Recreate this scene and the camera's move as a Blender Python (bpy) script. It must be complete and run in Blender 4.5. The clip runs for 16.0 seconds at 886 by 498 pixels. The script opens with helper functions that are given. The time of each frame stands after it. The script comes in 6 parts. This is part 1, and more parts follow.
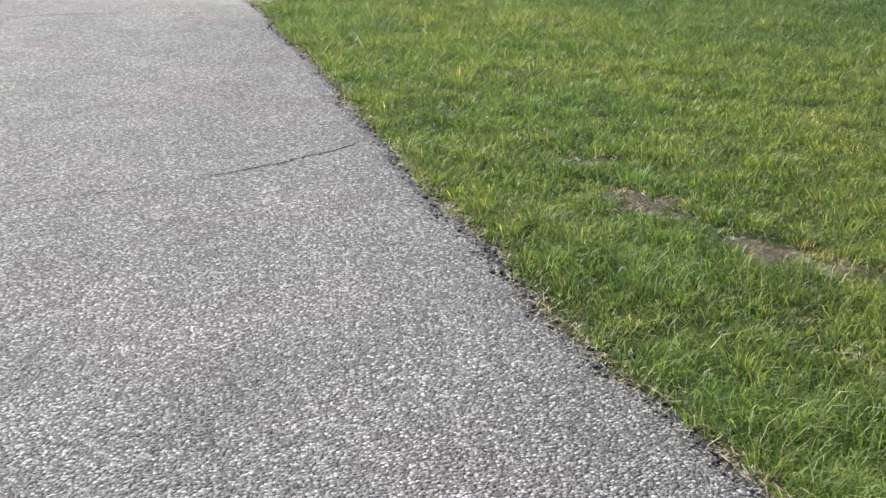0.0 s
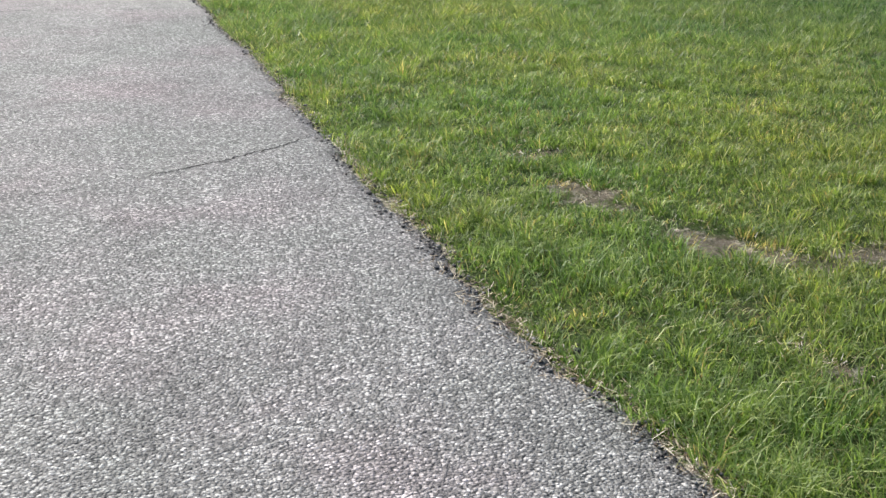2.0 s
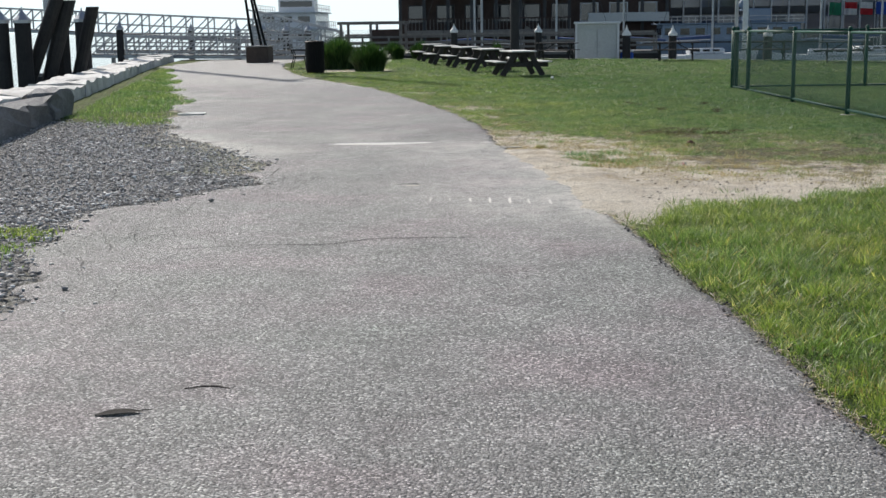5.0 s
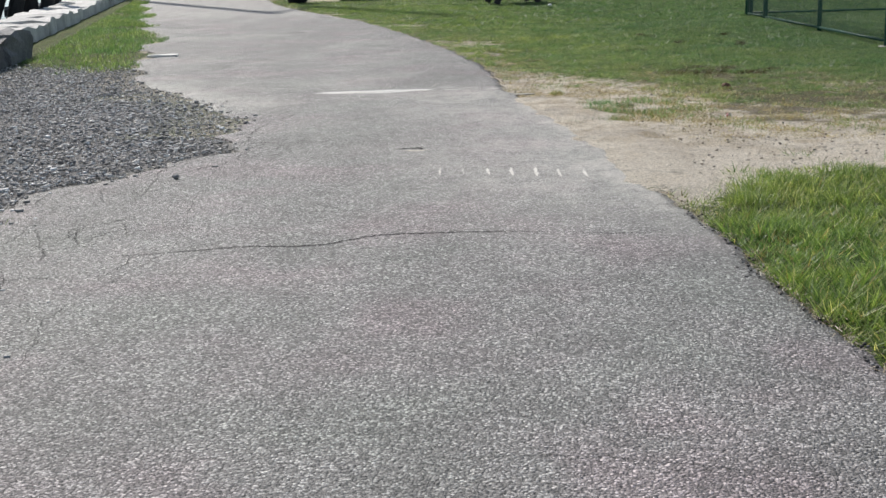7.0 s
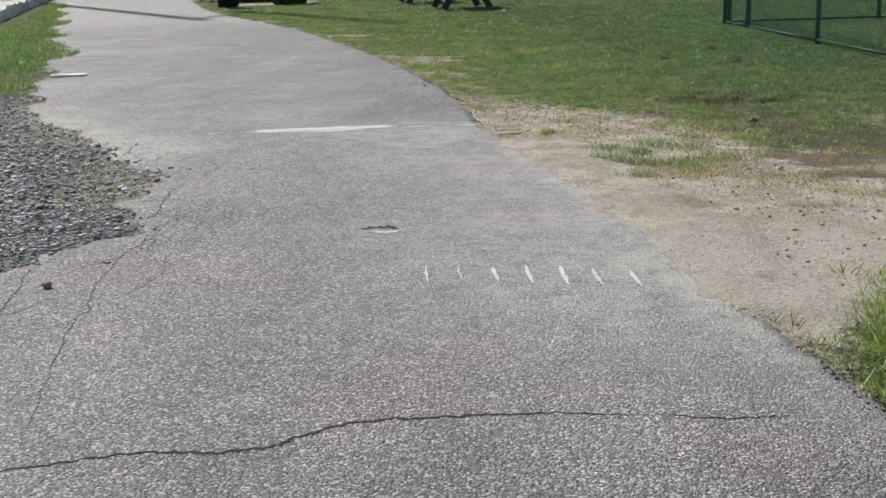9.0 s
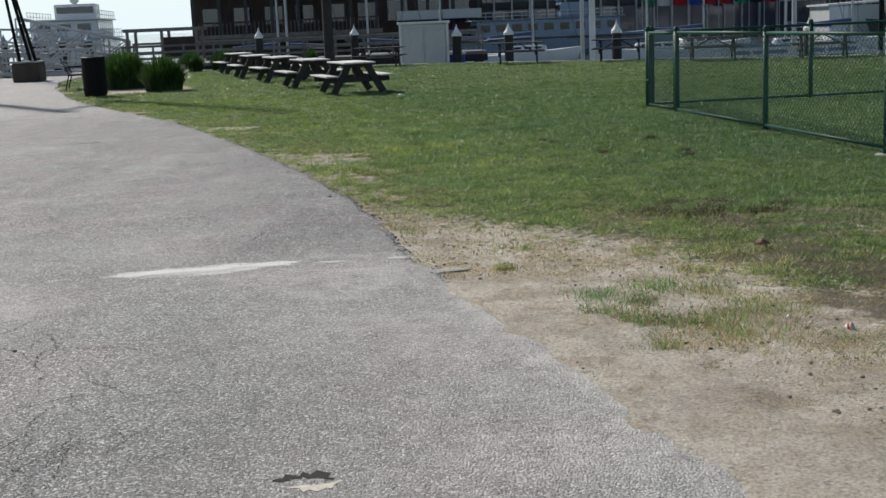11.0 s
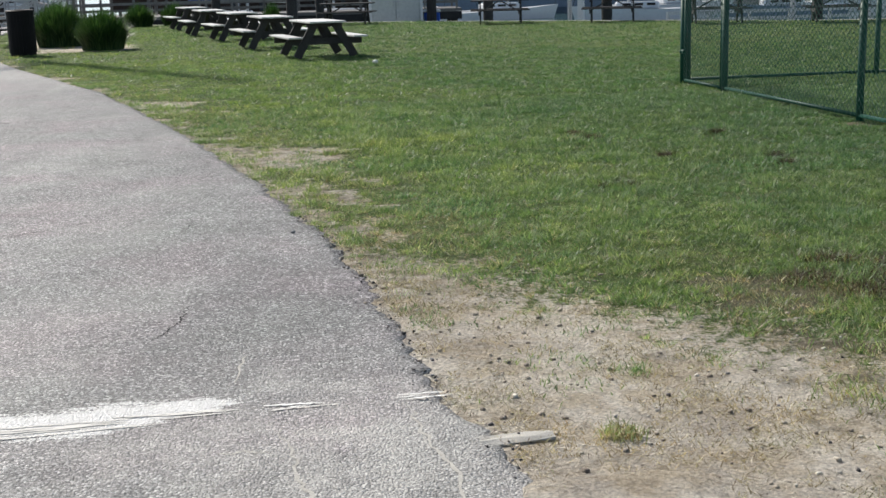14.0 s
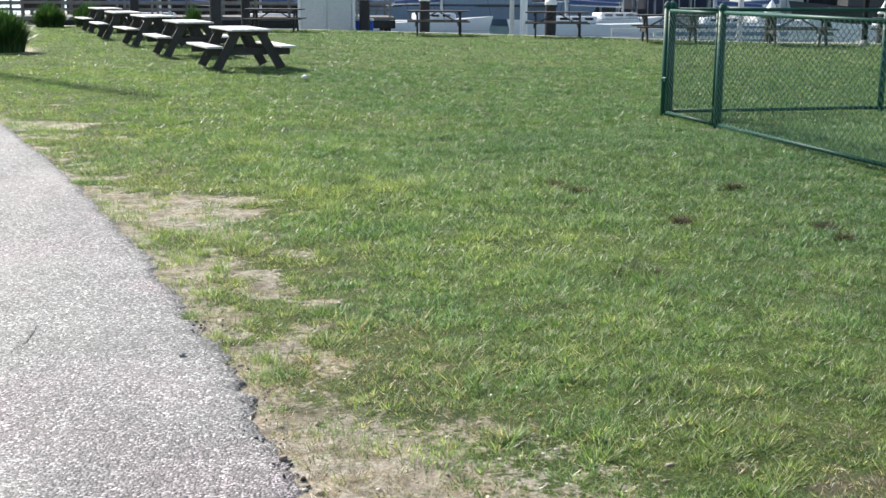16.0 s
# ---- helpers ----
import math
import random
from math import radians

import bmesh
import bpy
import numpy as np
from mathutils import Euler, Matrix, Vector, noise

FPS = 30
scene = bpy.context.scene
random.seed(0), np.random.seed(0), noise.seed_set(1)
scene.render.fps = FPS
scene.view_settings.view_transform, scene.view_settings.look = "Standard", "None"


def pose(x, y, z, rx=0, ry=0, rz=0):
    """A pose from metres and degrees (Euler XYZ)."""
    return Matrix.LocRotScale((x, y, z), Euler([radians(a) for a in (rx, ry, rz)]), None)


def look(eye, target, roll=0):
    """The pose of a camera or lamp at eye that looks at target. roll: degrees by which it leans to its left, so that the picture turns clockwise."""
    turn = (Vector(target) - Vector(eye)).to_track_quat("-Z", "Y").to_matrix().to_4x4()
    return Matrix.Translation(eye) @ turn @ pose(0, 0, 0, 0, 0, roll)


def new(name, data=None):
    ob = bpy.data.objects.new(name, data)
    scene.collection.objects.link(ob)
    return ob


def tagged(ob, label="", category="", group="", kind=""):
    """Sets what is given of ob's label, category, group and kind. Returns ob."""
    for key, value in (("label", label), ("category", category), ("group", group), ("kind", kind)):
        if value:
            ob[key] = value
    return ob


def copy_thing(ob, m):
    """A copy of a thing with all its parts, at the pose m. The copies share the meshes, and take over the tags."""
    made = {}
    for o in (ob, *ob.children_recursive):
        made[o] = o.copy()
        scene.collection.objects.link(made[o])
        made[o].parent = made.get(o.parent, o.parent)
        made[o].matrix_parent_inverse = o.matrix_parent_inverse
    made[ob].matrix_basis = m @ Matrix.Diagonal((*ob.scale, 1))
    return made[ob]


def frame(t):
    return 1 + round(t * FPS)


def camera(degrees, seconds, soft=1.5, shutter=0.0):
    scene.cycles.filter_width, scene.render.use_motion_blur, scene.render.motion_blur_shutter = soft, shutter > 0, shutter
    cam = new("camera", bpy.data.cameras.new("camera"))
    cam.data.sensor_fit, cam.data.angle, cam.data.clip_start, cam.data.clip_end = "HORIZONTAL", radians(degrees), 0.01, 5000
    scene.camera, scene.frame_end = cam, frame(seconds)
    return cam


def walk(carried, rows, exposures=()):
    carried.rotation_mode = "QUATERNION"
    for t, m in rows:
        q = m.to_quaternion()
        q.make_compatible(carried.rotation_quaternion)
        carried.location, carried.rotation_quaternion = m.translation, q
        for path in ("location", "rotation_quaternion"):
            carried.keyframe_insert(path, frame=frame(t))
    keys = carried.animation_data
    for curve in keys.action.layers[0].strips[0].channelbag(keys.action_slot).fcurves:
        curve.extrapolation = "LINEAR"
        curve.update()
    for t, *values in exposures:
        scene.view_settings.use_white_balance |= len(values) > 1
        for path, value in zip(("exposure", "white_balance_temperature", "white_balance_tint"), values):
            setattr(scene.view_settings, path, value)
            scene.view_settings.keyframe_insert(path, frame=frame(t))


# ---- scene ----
SUN_POWER, SKY_POWER = 5.4, 0.10
EXPOSURES = ((0.0, 0.40), (0.5, 0.44), (2.6, 0.49), (3.4, 0.08), (4.5, -0.02), (7.5, -0.05), (9.0, -0.14), (10.0, -0.22), (12.5, 0.0), (13.0, 0.25), (13.5, 0.32), (14.0, 0.18), (14.5, 0.34), (15.0, 0.95), (15.5, 0.95), (16.0, 0.93))
cam = camera(39.2, 16.0, soft=1.5)
PATH = [
    (0, (0.08, 0.699, 1.362), (0.291, 2.583, 0.724), 0.3),
    (0.5, (0.085, 0.711, 1.363), (0.326, 2.59, 0.721), -0.4),
    (1, (0.094, 0.713, 1.372), (0.356, 2.586, 0.721), -0.4),
    (1.5, (0.1, 0.717, 1.365), (0.387, 2.586, 0.713), -0.3),
    (2, (0.103, 0.722, 1.367), (0.393, 2.591, 0.718), 0.1),
    (2.5, (0.087, 0.73, 1.379), (0.387, 2.601, 0.737), 0.3),
    (2.8, (0.033, 0.765, 1.35), (0.267, 2.665, 0.773), 0.1),
    (3, (-0.013, 0.87, 1.347), (0.135, 2.781, 0.776), -2.5),
    (3.2, (-0.083, 0.922, 1.35), (-0.009, 2.836, 0.775), -0.9),
    (3.4, (-0.11, 1.046, 1.334), (-0.135, 2.966, 0.774), -0.4),
    (3.5, (-0.147, 1.122, 1.328), (-0.208, 3.037, 0.756), -0.6),
    (3.8, (-0.206, 1.428, 1.361), (-0.409, 3.331, 0.78), -1.0),
    (4, (-0.286, 1.653, 1.364), (-0.566, 3.556, 0.814), -1.0),
    (4.2, (-0.326, 1.818, 1.337), (-0.67, 3.741, 0.908), -1.3),
    (4.5, (-0.453, 2.174, 1.363), (-0.74, 4.12, 1.005), -1.4),
    (4.7, (-0.517, 2.412, 1.348), (-0.755, 4.367, 0.999), -0.9),
    (6.8, (-0.904, 4.151, 1.415), (-1.128, 6.086, 0.963), -0.8),
    (7, (-0.949, 4.382, 1.431), (-1.162, 6.314, 0.963), -1.7),
    (7.5, (-1.022, 5.036, 1.434), (-1.221, 6.97, 0.967), -2.1),
    (8, (-1.195, 5.616, 1.458), (-1.271, 7.559, 0.992), 0.1),
    (8.5, (-1.32, 6.24, 1.447), (-1.387, 8.192, 1.014), -2.7),
    (9, (-1.442, 6.848, 1.486), (-1.553, 8.788, 1.013), -1.6),
    (9.5, (-1.601, 7.495, 1.5), (-1.675, 9.431, 1.006), -2.3),
    (10, (-1.64, 8.144, 1.534), (-1.654, 10.103, 1.131), -1.2),
    (10.2, (-1.674, 8.376, 1.523), (-1.663, 10.344, 1.166), -1.3),
    (12.3, (-1.92, 11.051, 1.508), (-1.777, 13.005, 1.109), -2.5),
    (12.5, (-1.909, 11.274, 1.548), (-1.742, 13.225, 1.14), -0.6),
    (13, (-1.945, 11.89, 1.524), (-1.72, 13.838, 1.133), -0.3),
    (13.5, (-1.954, 12.545, 1.473), (-1.762, 14.493, 1.066), -0.0),
    (14, (-1.984, 13.069, 1.498), (-1.848, 15.018, 1.067), -1.6),
    (14.5, (-1.964, 13.698, 1.545), (-1.684, 15.63, 1.111), -1.7),
    (15, (-1.91, 14.381, 1.512), (-1.464, 16.289, 1.113), 1.7),
    (15.5, (-1.993, 14.926, 1.494), (-1.673, 16.86, 1.097), -0.3),
    (16, (-1.967, 15.549, 1.481), (-1.709, 17.488, 1.062), 0.3),
]
walk(cam, [(t, look(eye, target, roll)) for t, eye, target, roll in PATH], EXPOSURES)

# ---- world and sun ----
SUN_AZ = math.atan2(-0.55, 0.835)          # the sun stands ahead and to the left
SUN_EL = radians(40)
world = bpy.data.worlds.new("sky")
scene.world = world
world.use_nodes = True
sky = world.node_tree.nodes.new("ShaderNodeTexSky")
sky.sky_type, sky.sun_disc = "NISHITA", False
sky.sun_elevation, sky.sun_rotation = SUN_EL, SUN_AZ
sky.air_density, sky.dust_density, sky.ozone_density = 1.0, 1.0, 1.0
haze = world.node_tree.nodes.new("ShaderNodeMix")      # pale sea haze low over the horizon, all round
haze.data_type = "RGBA"
haze.inputs[7].default_value = (9.6, 11.4, 12.2, 1)
height = world.node_tree.nodes.new("ShaderNodeSeparateXYZ")
fade = world.node_tree.nodes.new("ShaderNodeMapRange")
fade.inputs["From Min"].default_value, fade.inputs["From Max"].default_value = 0.0, 0.30
fade.inputs["To Min"].default_value, fade.inputs["To Max"].default_value = 0.92, 0.0
world.node_tree.links.new(world.node_tree.nodes.new("ShaderNodeTexCoord").outputs["Generated"], height.inputs[0])
world.node_tree.links.new(height.outputs["Z"], fade.inputs["Value"])
world.node_tree.links.new(fade.outputs[0], haze.inputs[0])
world.node_tree.links.new(sky.outputs[0], haze.inputs[6])
world.node_tree.links.new(haze.outputs[2], world.node_tree.nodes["Background"].inputs[0])
world.node_tree.nodes["Background"].inputs[1].default_value = SKY_POWER
sun = new("sun", bpy.data.lights.new("sun", "SUN"))
sun.data.energy, sun.data.angle, sun.data.color = SUN_POWER, radians(0.53), (1.0, 0.945, 0.875)
sun_dir = Vector((math.sin(SUN_AZ) * math.cos(SUN_EL), math.cos(SUN_AZ) * math.cos(SUN_EL), math.sin(SUN_EL)))
sun.matrix_world = look(sun_dir * 200, (0, 0, 0))

# ---- materials ----
class Nodes:
    """A short way to write node trees."""

    def __init__(self, name, rough=0.8, metal=0.0, spec=0.5):
        self.m = bpy.data.materials.new(name)
        self.m.use_nodes = True
        self.t = self.m.node_tree
        self.b = self.t.nodes["Principled BSDF"]
        self.b.inputs["Roughness"].default_value = rough
        self.b.inputs["Metallic"].default_value = metal
        self.b.inputs["Specular IOR Level"].default_value = spec
        self.p = self.add("ShaderNodeTexCoord").outputs["Object"]

    def add(self, kind, **props):
        n = self.t.nodes.new(kind)
        for k, v in props.items():
            setattr(n, k, v)
        return n

    def put(self, socket, value):
        if isinstance(value, bpy.types.NodeSocket):
            self.t.links.new(value, socket)
        elif isinstance(value, tuple) and len(value) == 3 and len(socket.default_value) == 4:
            socket.default_value = (*value, 1)
        else:
            socket.default_value = value

    def noise(self, scale, detail=4.0, rough=0.6, p=None, stretch=None, dist=0.0):
        n = self.add("ShaderNodeTexNoise")
        v = p or self.p
        if stretch:
            mp = self.add("ShaderNodeMapping")
            self.put(mp.inputs["Vector"], v)
            mp.inputs["Scale"].default_value = stretch
            v = mp.outputs[0]
        self.put(n.inputs["Vector"], v)
        n.inputs["Scale"].default_value, n.inputs["Detail"].default_value = scale, detail
        n.inputs["Roughness"].default_value, n.inputs["Distortion"].default_value = rough, dist
        return n.outputs["Fac"]

    def cells(self, scale, out="Color", feature="F1", p=None):
        n = self.add("ShaderNodeTexVoronoi", feature=feature)
        self.put(n.inputs["Vector"], p or self.p)
        n.inputs["Scale"].default_value = scale
        return n.outputs[out]

    def ramp(self, fac, stops):
        r = self.add("ShaderNodeValToRGB")
        e = r.color_ramp.elements
        while len(e) < len(stops):
            e.new(0.5)
        for k, (pos, c) in zip(e, stops):
            k.position = pos
            k.color = (c, c, c, 1) if isinstance(c, (int, float)) else (*c, 1)
        self.put(r.inputs[0], fac)
        return r.outputs[0]

    def mix(self, fac, a, b, kind="MIX"):
        n = self.add("ShaderNodeMix", data_type="RGBA", blend_type=kind)
        self.put(n.inputs[0], fac)
        self.put(n.inputs[6], a)
        self.put(n.inputs[7], b)
        return n.outputs[2]

    def math(self, op, a, b=0.0):
        n = self.add("ShaderNodeMath", operation=op)
        self.put(n.inputs[0], a)
        self.put(n.inputs[1], b)
        return n.outputs[0]

    def attr(self, name):
        return self.add("ShaderNodeAttribute", attribute_name=name).outputs["Fac"]

    def bump(self, height, strength, distance):
        n = self.add("ShaderNodeBump")
        n.inputs["Strength"].default_value, n.inputs["Distance"].default_value = strength, distance
        self.put(n.inputs["Height"], height)
        if self.b.inputs["Normal"].is_linked:
            self.put(n.inputs["Normal"], self.b.inputs["Normal"].links[0].from_socket)
        self.put(self.b.inputs["Normal"], n.outputs[0])

    def colour(self, c):
        self.put(self.b.inputs["Base Color"], c)

    def rough(self, v):
        self.put(self.b.inputs["Roughness"], v)


def plain(name, c, rough=0.6, metal=0.0, grain=14.0, amount=0.25, bump=0.15, stretch=None):
    """A weathered one-colour surface: grain and stains at two scales."""
    n = Nodes(name, rough, metal)
    fine, broad = n.noise(grain * 4, 5, 0.7, stretch=stretch), n.noise(grain * 0.25, 3)
    dark, light = tuple(v * (1 - amount) for v in c), tuple(min(1, v * (1 + amount)) for v in c)
    k = n.mix(n.ramp(fine, [(0.3, 0.0), (0.7, 1.0)]), dark, light)
    k = n.mix(n.ramp(broad, [(0.35, 0.0), (0.75, 0.6)]), k, tuple(v * (1 - amount * 1.3) for v in c))
    n.colour(k)
    n.rough(n.math("ADD", n.math("MULTIPLY", fine, 0.25), rough - 0.12))
    if bump:
        n.bump(fine, bump, 0.01)
    return n.m


def make_asphalt():
    n = Nodes("worn_asphalt", 0.7, spec=0.5)
    warp = n.add("ShaderNodeVectorMath", operation="ADD")
    wn = n.add("ShaderNodeTexNoise")
    n.put(wn.inputs["Vector"], n.p)
    wn.inputs["Scale"].default_value = 140
    sc = n.add("ShaderNodeVectorMath", operation="SCALE")
    n.put(sc.inputs[0], wn.outputs["Color"])
    sc.inputs["Scale"].default_value = 0.0075
    n.put(warp.inputs[0], n.p)
    n.put(warp.inputs[1], sc.outputs[0])
    p = warp.outputs[0]
    sep = n.add("ShaderNodeSeparateColor")
    n.put(sep.inputs[0], n.cells(112, p=p))
    stone = n.ramp(sep.outputs[0], [(0.0, 0.025), (0.28, 0.11), (0.6, 0.235), (0.82, 0.42), (1.0, 0.90)])
    sep2 = n.add("ShaderNodeSeparateColor")
    n.put(sep2.inputs[0], n.cells(230, p=p))
    fine = n.ramp(sep2.outputs[1], [(0.0, 0.07), (0.6, 0.24), (1.0, 0.42)])
    base = n.mix(0.34, stone, fine)
    gap = n.ramp(n.cells(112, "Distance", p=p), [(0.0, 1.0), (0.45, 0.95), (0.8, 0.5)])
    base = n.mix(0.85, base, gap, "MULTIPLY")
    tint = n.ramp(n.noise(0.9, 4, 0.6), [(0.32, (1.0, 1.03, 0.96)), (0.5, (1.06, 1.03, 1.0)), (0.68, (1.20, 1.03, 1.05))])
    base = n.mix(1.0, base, tint, "MULTIPLY")
    wear = n.ramp(n.noise(2.3, 5, 0.65), [(0.3, 0.82), (0.6, 1.06), (0.8, 1.18)])
    base = n.mix(1.0, base, wear, "MULTIPLY")
    streak = n.ramp(n.noise(1.4, 4, 0.6, stretch=(1.0, 0.22, 1.0)), [(0.35, 0.86), (0.65, 1.08)])
    base = n.mix(1.0, base, streak, "MULTIPLY")
    # dust blown off the bare ground, caught in patches
    dusty = n.math("MULTIPLY", n.attr("dust"), n.ramp(n.noise(5.5, 6, 0.7), [(0.30, 0.22), (0.62, 1.0)]))
    dusty = n.math("MULTIPLY", dusty, n.ramp(n.noise(85, 5, 0.75), [(0.36, 0.35), (0.56, 1.0)]))
    dusty = n.math("MINIMUM", dusty, 0.9)
    grit = n.ramp(n.noise(120, 4, 0.7), [(0.28, (0.37, 0.355, 0.32)), (0.7, (0.76, 0.735, 0.67))])
    base = n.mix(dusty, base, grit)
    # stop line: thick chalky paint left on the stone tops, worn through in streaks
    left_on = n.math("ADD", n.attr("paint"), n.math("MULTIPLY", n.math("SUBTRACT", n.noise(11, 6, 0.75, stretch=(0.45, 2.2, 1.0)), 0.5), 1.7))
    left_on = n.math("ADD", left_on, n.math("MULTIPLY", n.math("SUBTRACT", sep.outputs[2], 0.5), 0.32))
    left_on = n.math("MULTIPLY", n.ramp(left_on, [(0.50, 0.0), (0.66, 0.95)]), n.ramp(n.attr("paint"), [(0.06, 0.0), (0.2, 1.0)]))
    base = n.mix(left_on, base, n.ramp(n.noise(60, 5, 0.7), [(0.3, (0.66, 0.65, 0.61)), (0.6, (0.84, 0.83, 0.80))]))
    # darker crumbling margin
    base = n.mix(n.math("MULTIPLY", n.attr("edge"), n.ramp(n.noise(9, 4), [(0.38, 0.0), (0.62, 0.55)])), base, (0.13, 0.118, 0.114))
    n.colour(base)
    n.rough(n.ramp(sep.outputs[1], [(0.0, 0.55), (1.0, 0.85)]))
    n.bump(n.math("ADD", n.math("SUBTRACT", 1.0, n.cells(112, "Distance", p=p)), n.math("MULTIPLY", sep.outputs[2], 0.9)), 1.0, 0.0085)
    n.bump(n.noise(34, 5, 0.7), 0.45, 0.012)
    n.bump(n.noise(1.3, 4), 0.35, 0.03)
    return n.m


def make_ground():
    """Soil under the lawn, drier and sandier where feet have worn the grass away."""
    n = Nodes("lawn_soil", 0.95, spec=0.2)
    soil = n.ramp(n.noise(45, 6, 0.7), [(0.3, (0.055, 0.045, 0.028)), (0.55, (0.10, 0.085, 0.05)), (0.75, (0.19, 0.165, 0.10))])
    green = n.ramp(n.noise(75, 6, 0.75), [(0.32, (0.014, 0.028, 0.006)), (0.5, (0.09, 0.145, 0.028)), (0.66, (0.25, 0.32, 0.075))])
    turf = n.mix(n.ramp(n.noise(7.0, 5, 0.7), [(0.35, 0.62), (0.6, 0.96)]), soil, green)
    turf = n.mix(1.0, turf, n.ramp(n.noise(2.4, 5, 0.7), [(0.34, (0.42, 0.52, 0.5)), (0.5, (0.85, 0.9, 0.85)), (0.68, (1.2, 1.1, 0.95))]), "MULTIPLY")
    sand = n.ramp(n.noise(60, 6, 0.72), [(0.25, (0.30, 0.26, 0.21)), (0.46, (0.66, 0.60, 0.50)), (0.75, (0.88, 0.82, 0.72))])
    place = n.add("ShaderNodeSeparateXYZ")
    n.put(place.inputs[0], n.p)
    # the trodden end beyond the crossing is browner, with more rotted straw
    rotted = n.ramp(n.math("MULTIPLY", n.math("ADD", place.outputs["Y"], n.math("MULTIPLY", n.noise(1.1, 4), 2.0)), 0.05), [(0.69, 0.3), (0.76, 1.0)])
    sand = n.mix(n.math("MULTIPLY", rotted, n.ramp(n.noise(1.6, 5, 0.65), [(0.46, 0.0), (0.66, 0.7)])), sand, n.ramp(n.noise(52, 6, 0.75), [(0.27, (0.12, 0.10, 0.08)), (0.5, (0.36, 0.305, 0.245)), (0.75, (0.58, 0.52, 0.43))]))
    # darker trampled earth along the path further on
    further = n.ramp(n.math("MULTIPLY", place.outputs["Y"], 0.04), [(0.72, 0.0), (0.80, 0.5)])
    sand = n.mix(further, sand, n.ramp(n.noise(34, 6, 0.78), [(0.3, (0.10, 0.088, 0.06)), (0.5, (0.30, 0.265, 0.20)), (0.72, (0.60, 0.55, 0.44))]))
    tan = n.ramp(n.noise(40, 6, 0.75, stretch=(1, 0.4, 1)), [(0.3, (0.30, 0.23, 0.15)), (0.7, (0.64, 0.55, 0.40))])
    sand = n.mix(n.math("MULTIPLY", rotted, n.ramp(n.noise(3.1, 6, 0.75), [(0.46, 0.0), (0.60, 0.8)])), sand, tan)
    sand = n.mix(0.55, sand, n.mix(1.0, sand, n.ramp(n.cells(70, "Distance"), [(0.1, 1.5), (0.5, 1.28), (0.8, 0.8)]), "MULTIPLY"))
    sand = n.mix(n.ramp(n.noise(17, 6, 0.8), [(0.56, 0.0), (0.70, 0.7)]), sand, (0.19, 0.15, 0.115))
    ragged = n.math("ADD", n.math("SUBTRACT", n.noise(13.0, 6, 0.75), 0.5), n.math("MULTIPLY", n.math("SUBTRACT", n.noise(38.0, 4, 0.7), 0.5), 0.7))
    base = n.mix(n.ramp(n.math("ADD", n.attr("bare"), n.math("MULTIPLY", ragged, 1.5)), [(0.36, 0.0), (0.62, 1.0)]), turf, sand)
    straw = n.ramp(n.noise(70, 5, 0.75, stretch=(1, 0.35, 1)), [(0.3, (0.06, 0.052, 0.034)), (0.6, (0.18, 0.152, 0.10)), (0.8, (0.36, 0.315, 0.215))])
    base = n.mix(n.math("MULTIPLY", n.ramp(n.math("ADD", n.attr("dry"), n.math("MULTIPLY", n.math("SUBTRACT", n.noise(6.0, 6, 0.72), 0.5), 1.6)), [(0.35, 0.0), (0.75, 1.0)]), 0.85), base, straw)
    stone = n.ramp(n.cells(55), [(0.0, (0.10, 0.098, 0.094)), (0.5, (0.30, 0.29, 0.28)), (1.0, 0.52)])
    base = n.mix(n.attr("gravel"), base, stone)
    n.colour(base)
    n.bump(n.noise(42, 6, 0.78), 1.0, 0.045)
    n.bump(n.noise(9, 5, 0.65), 0.6, 0.04)
    return n.m


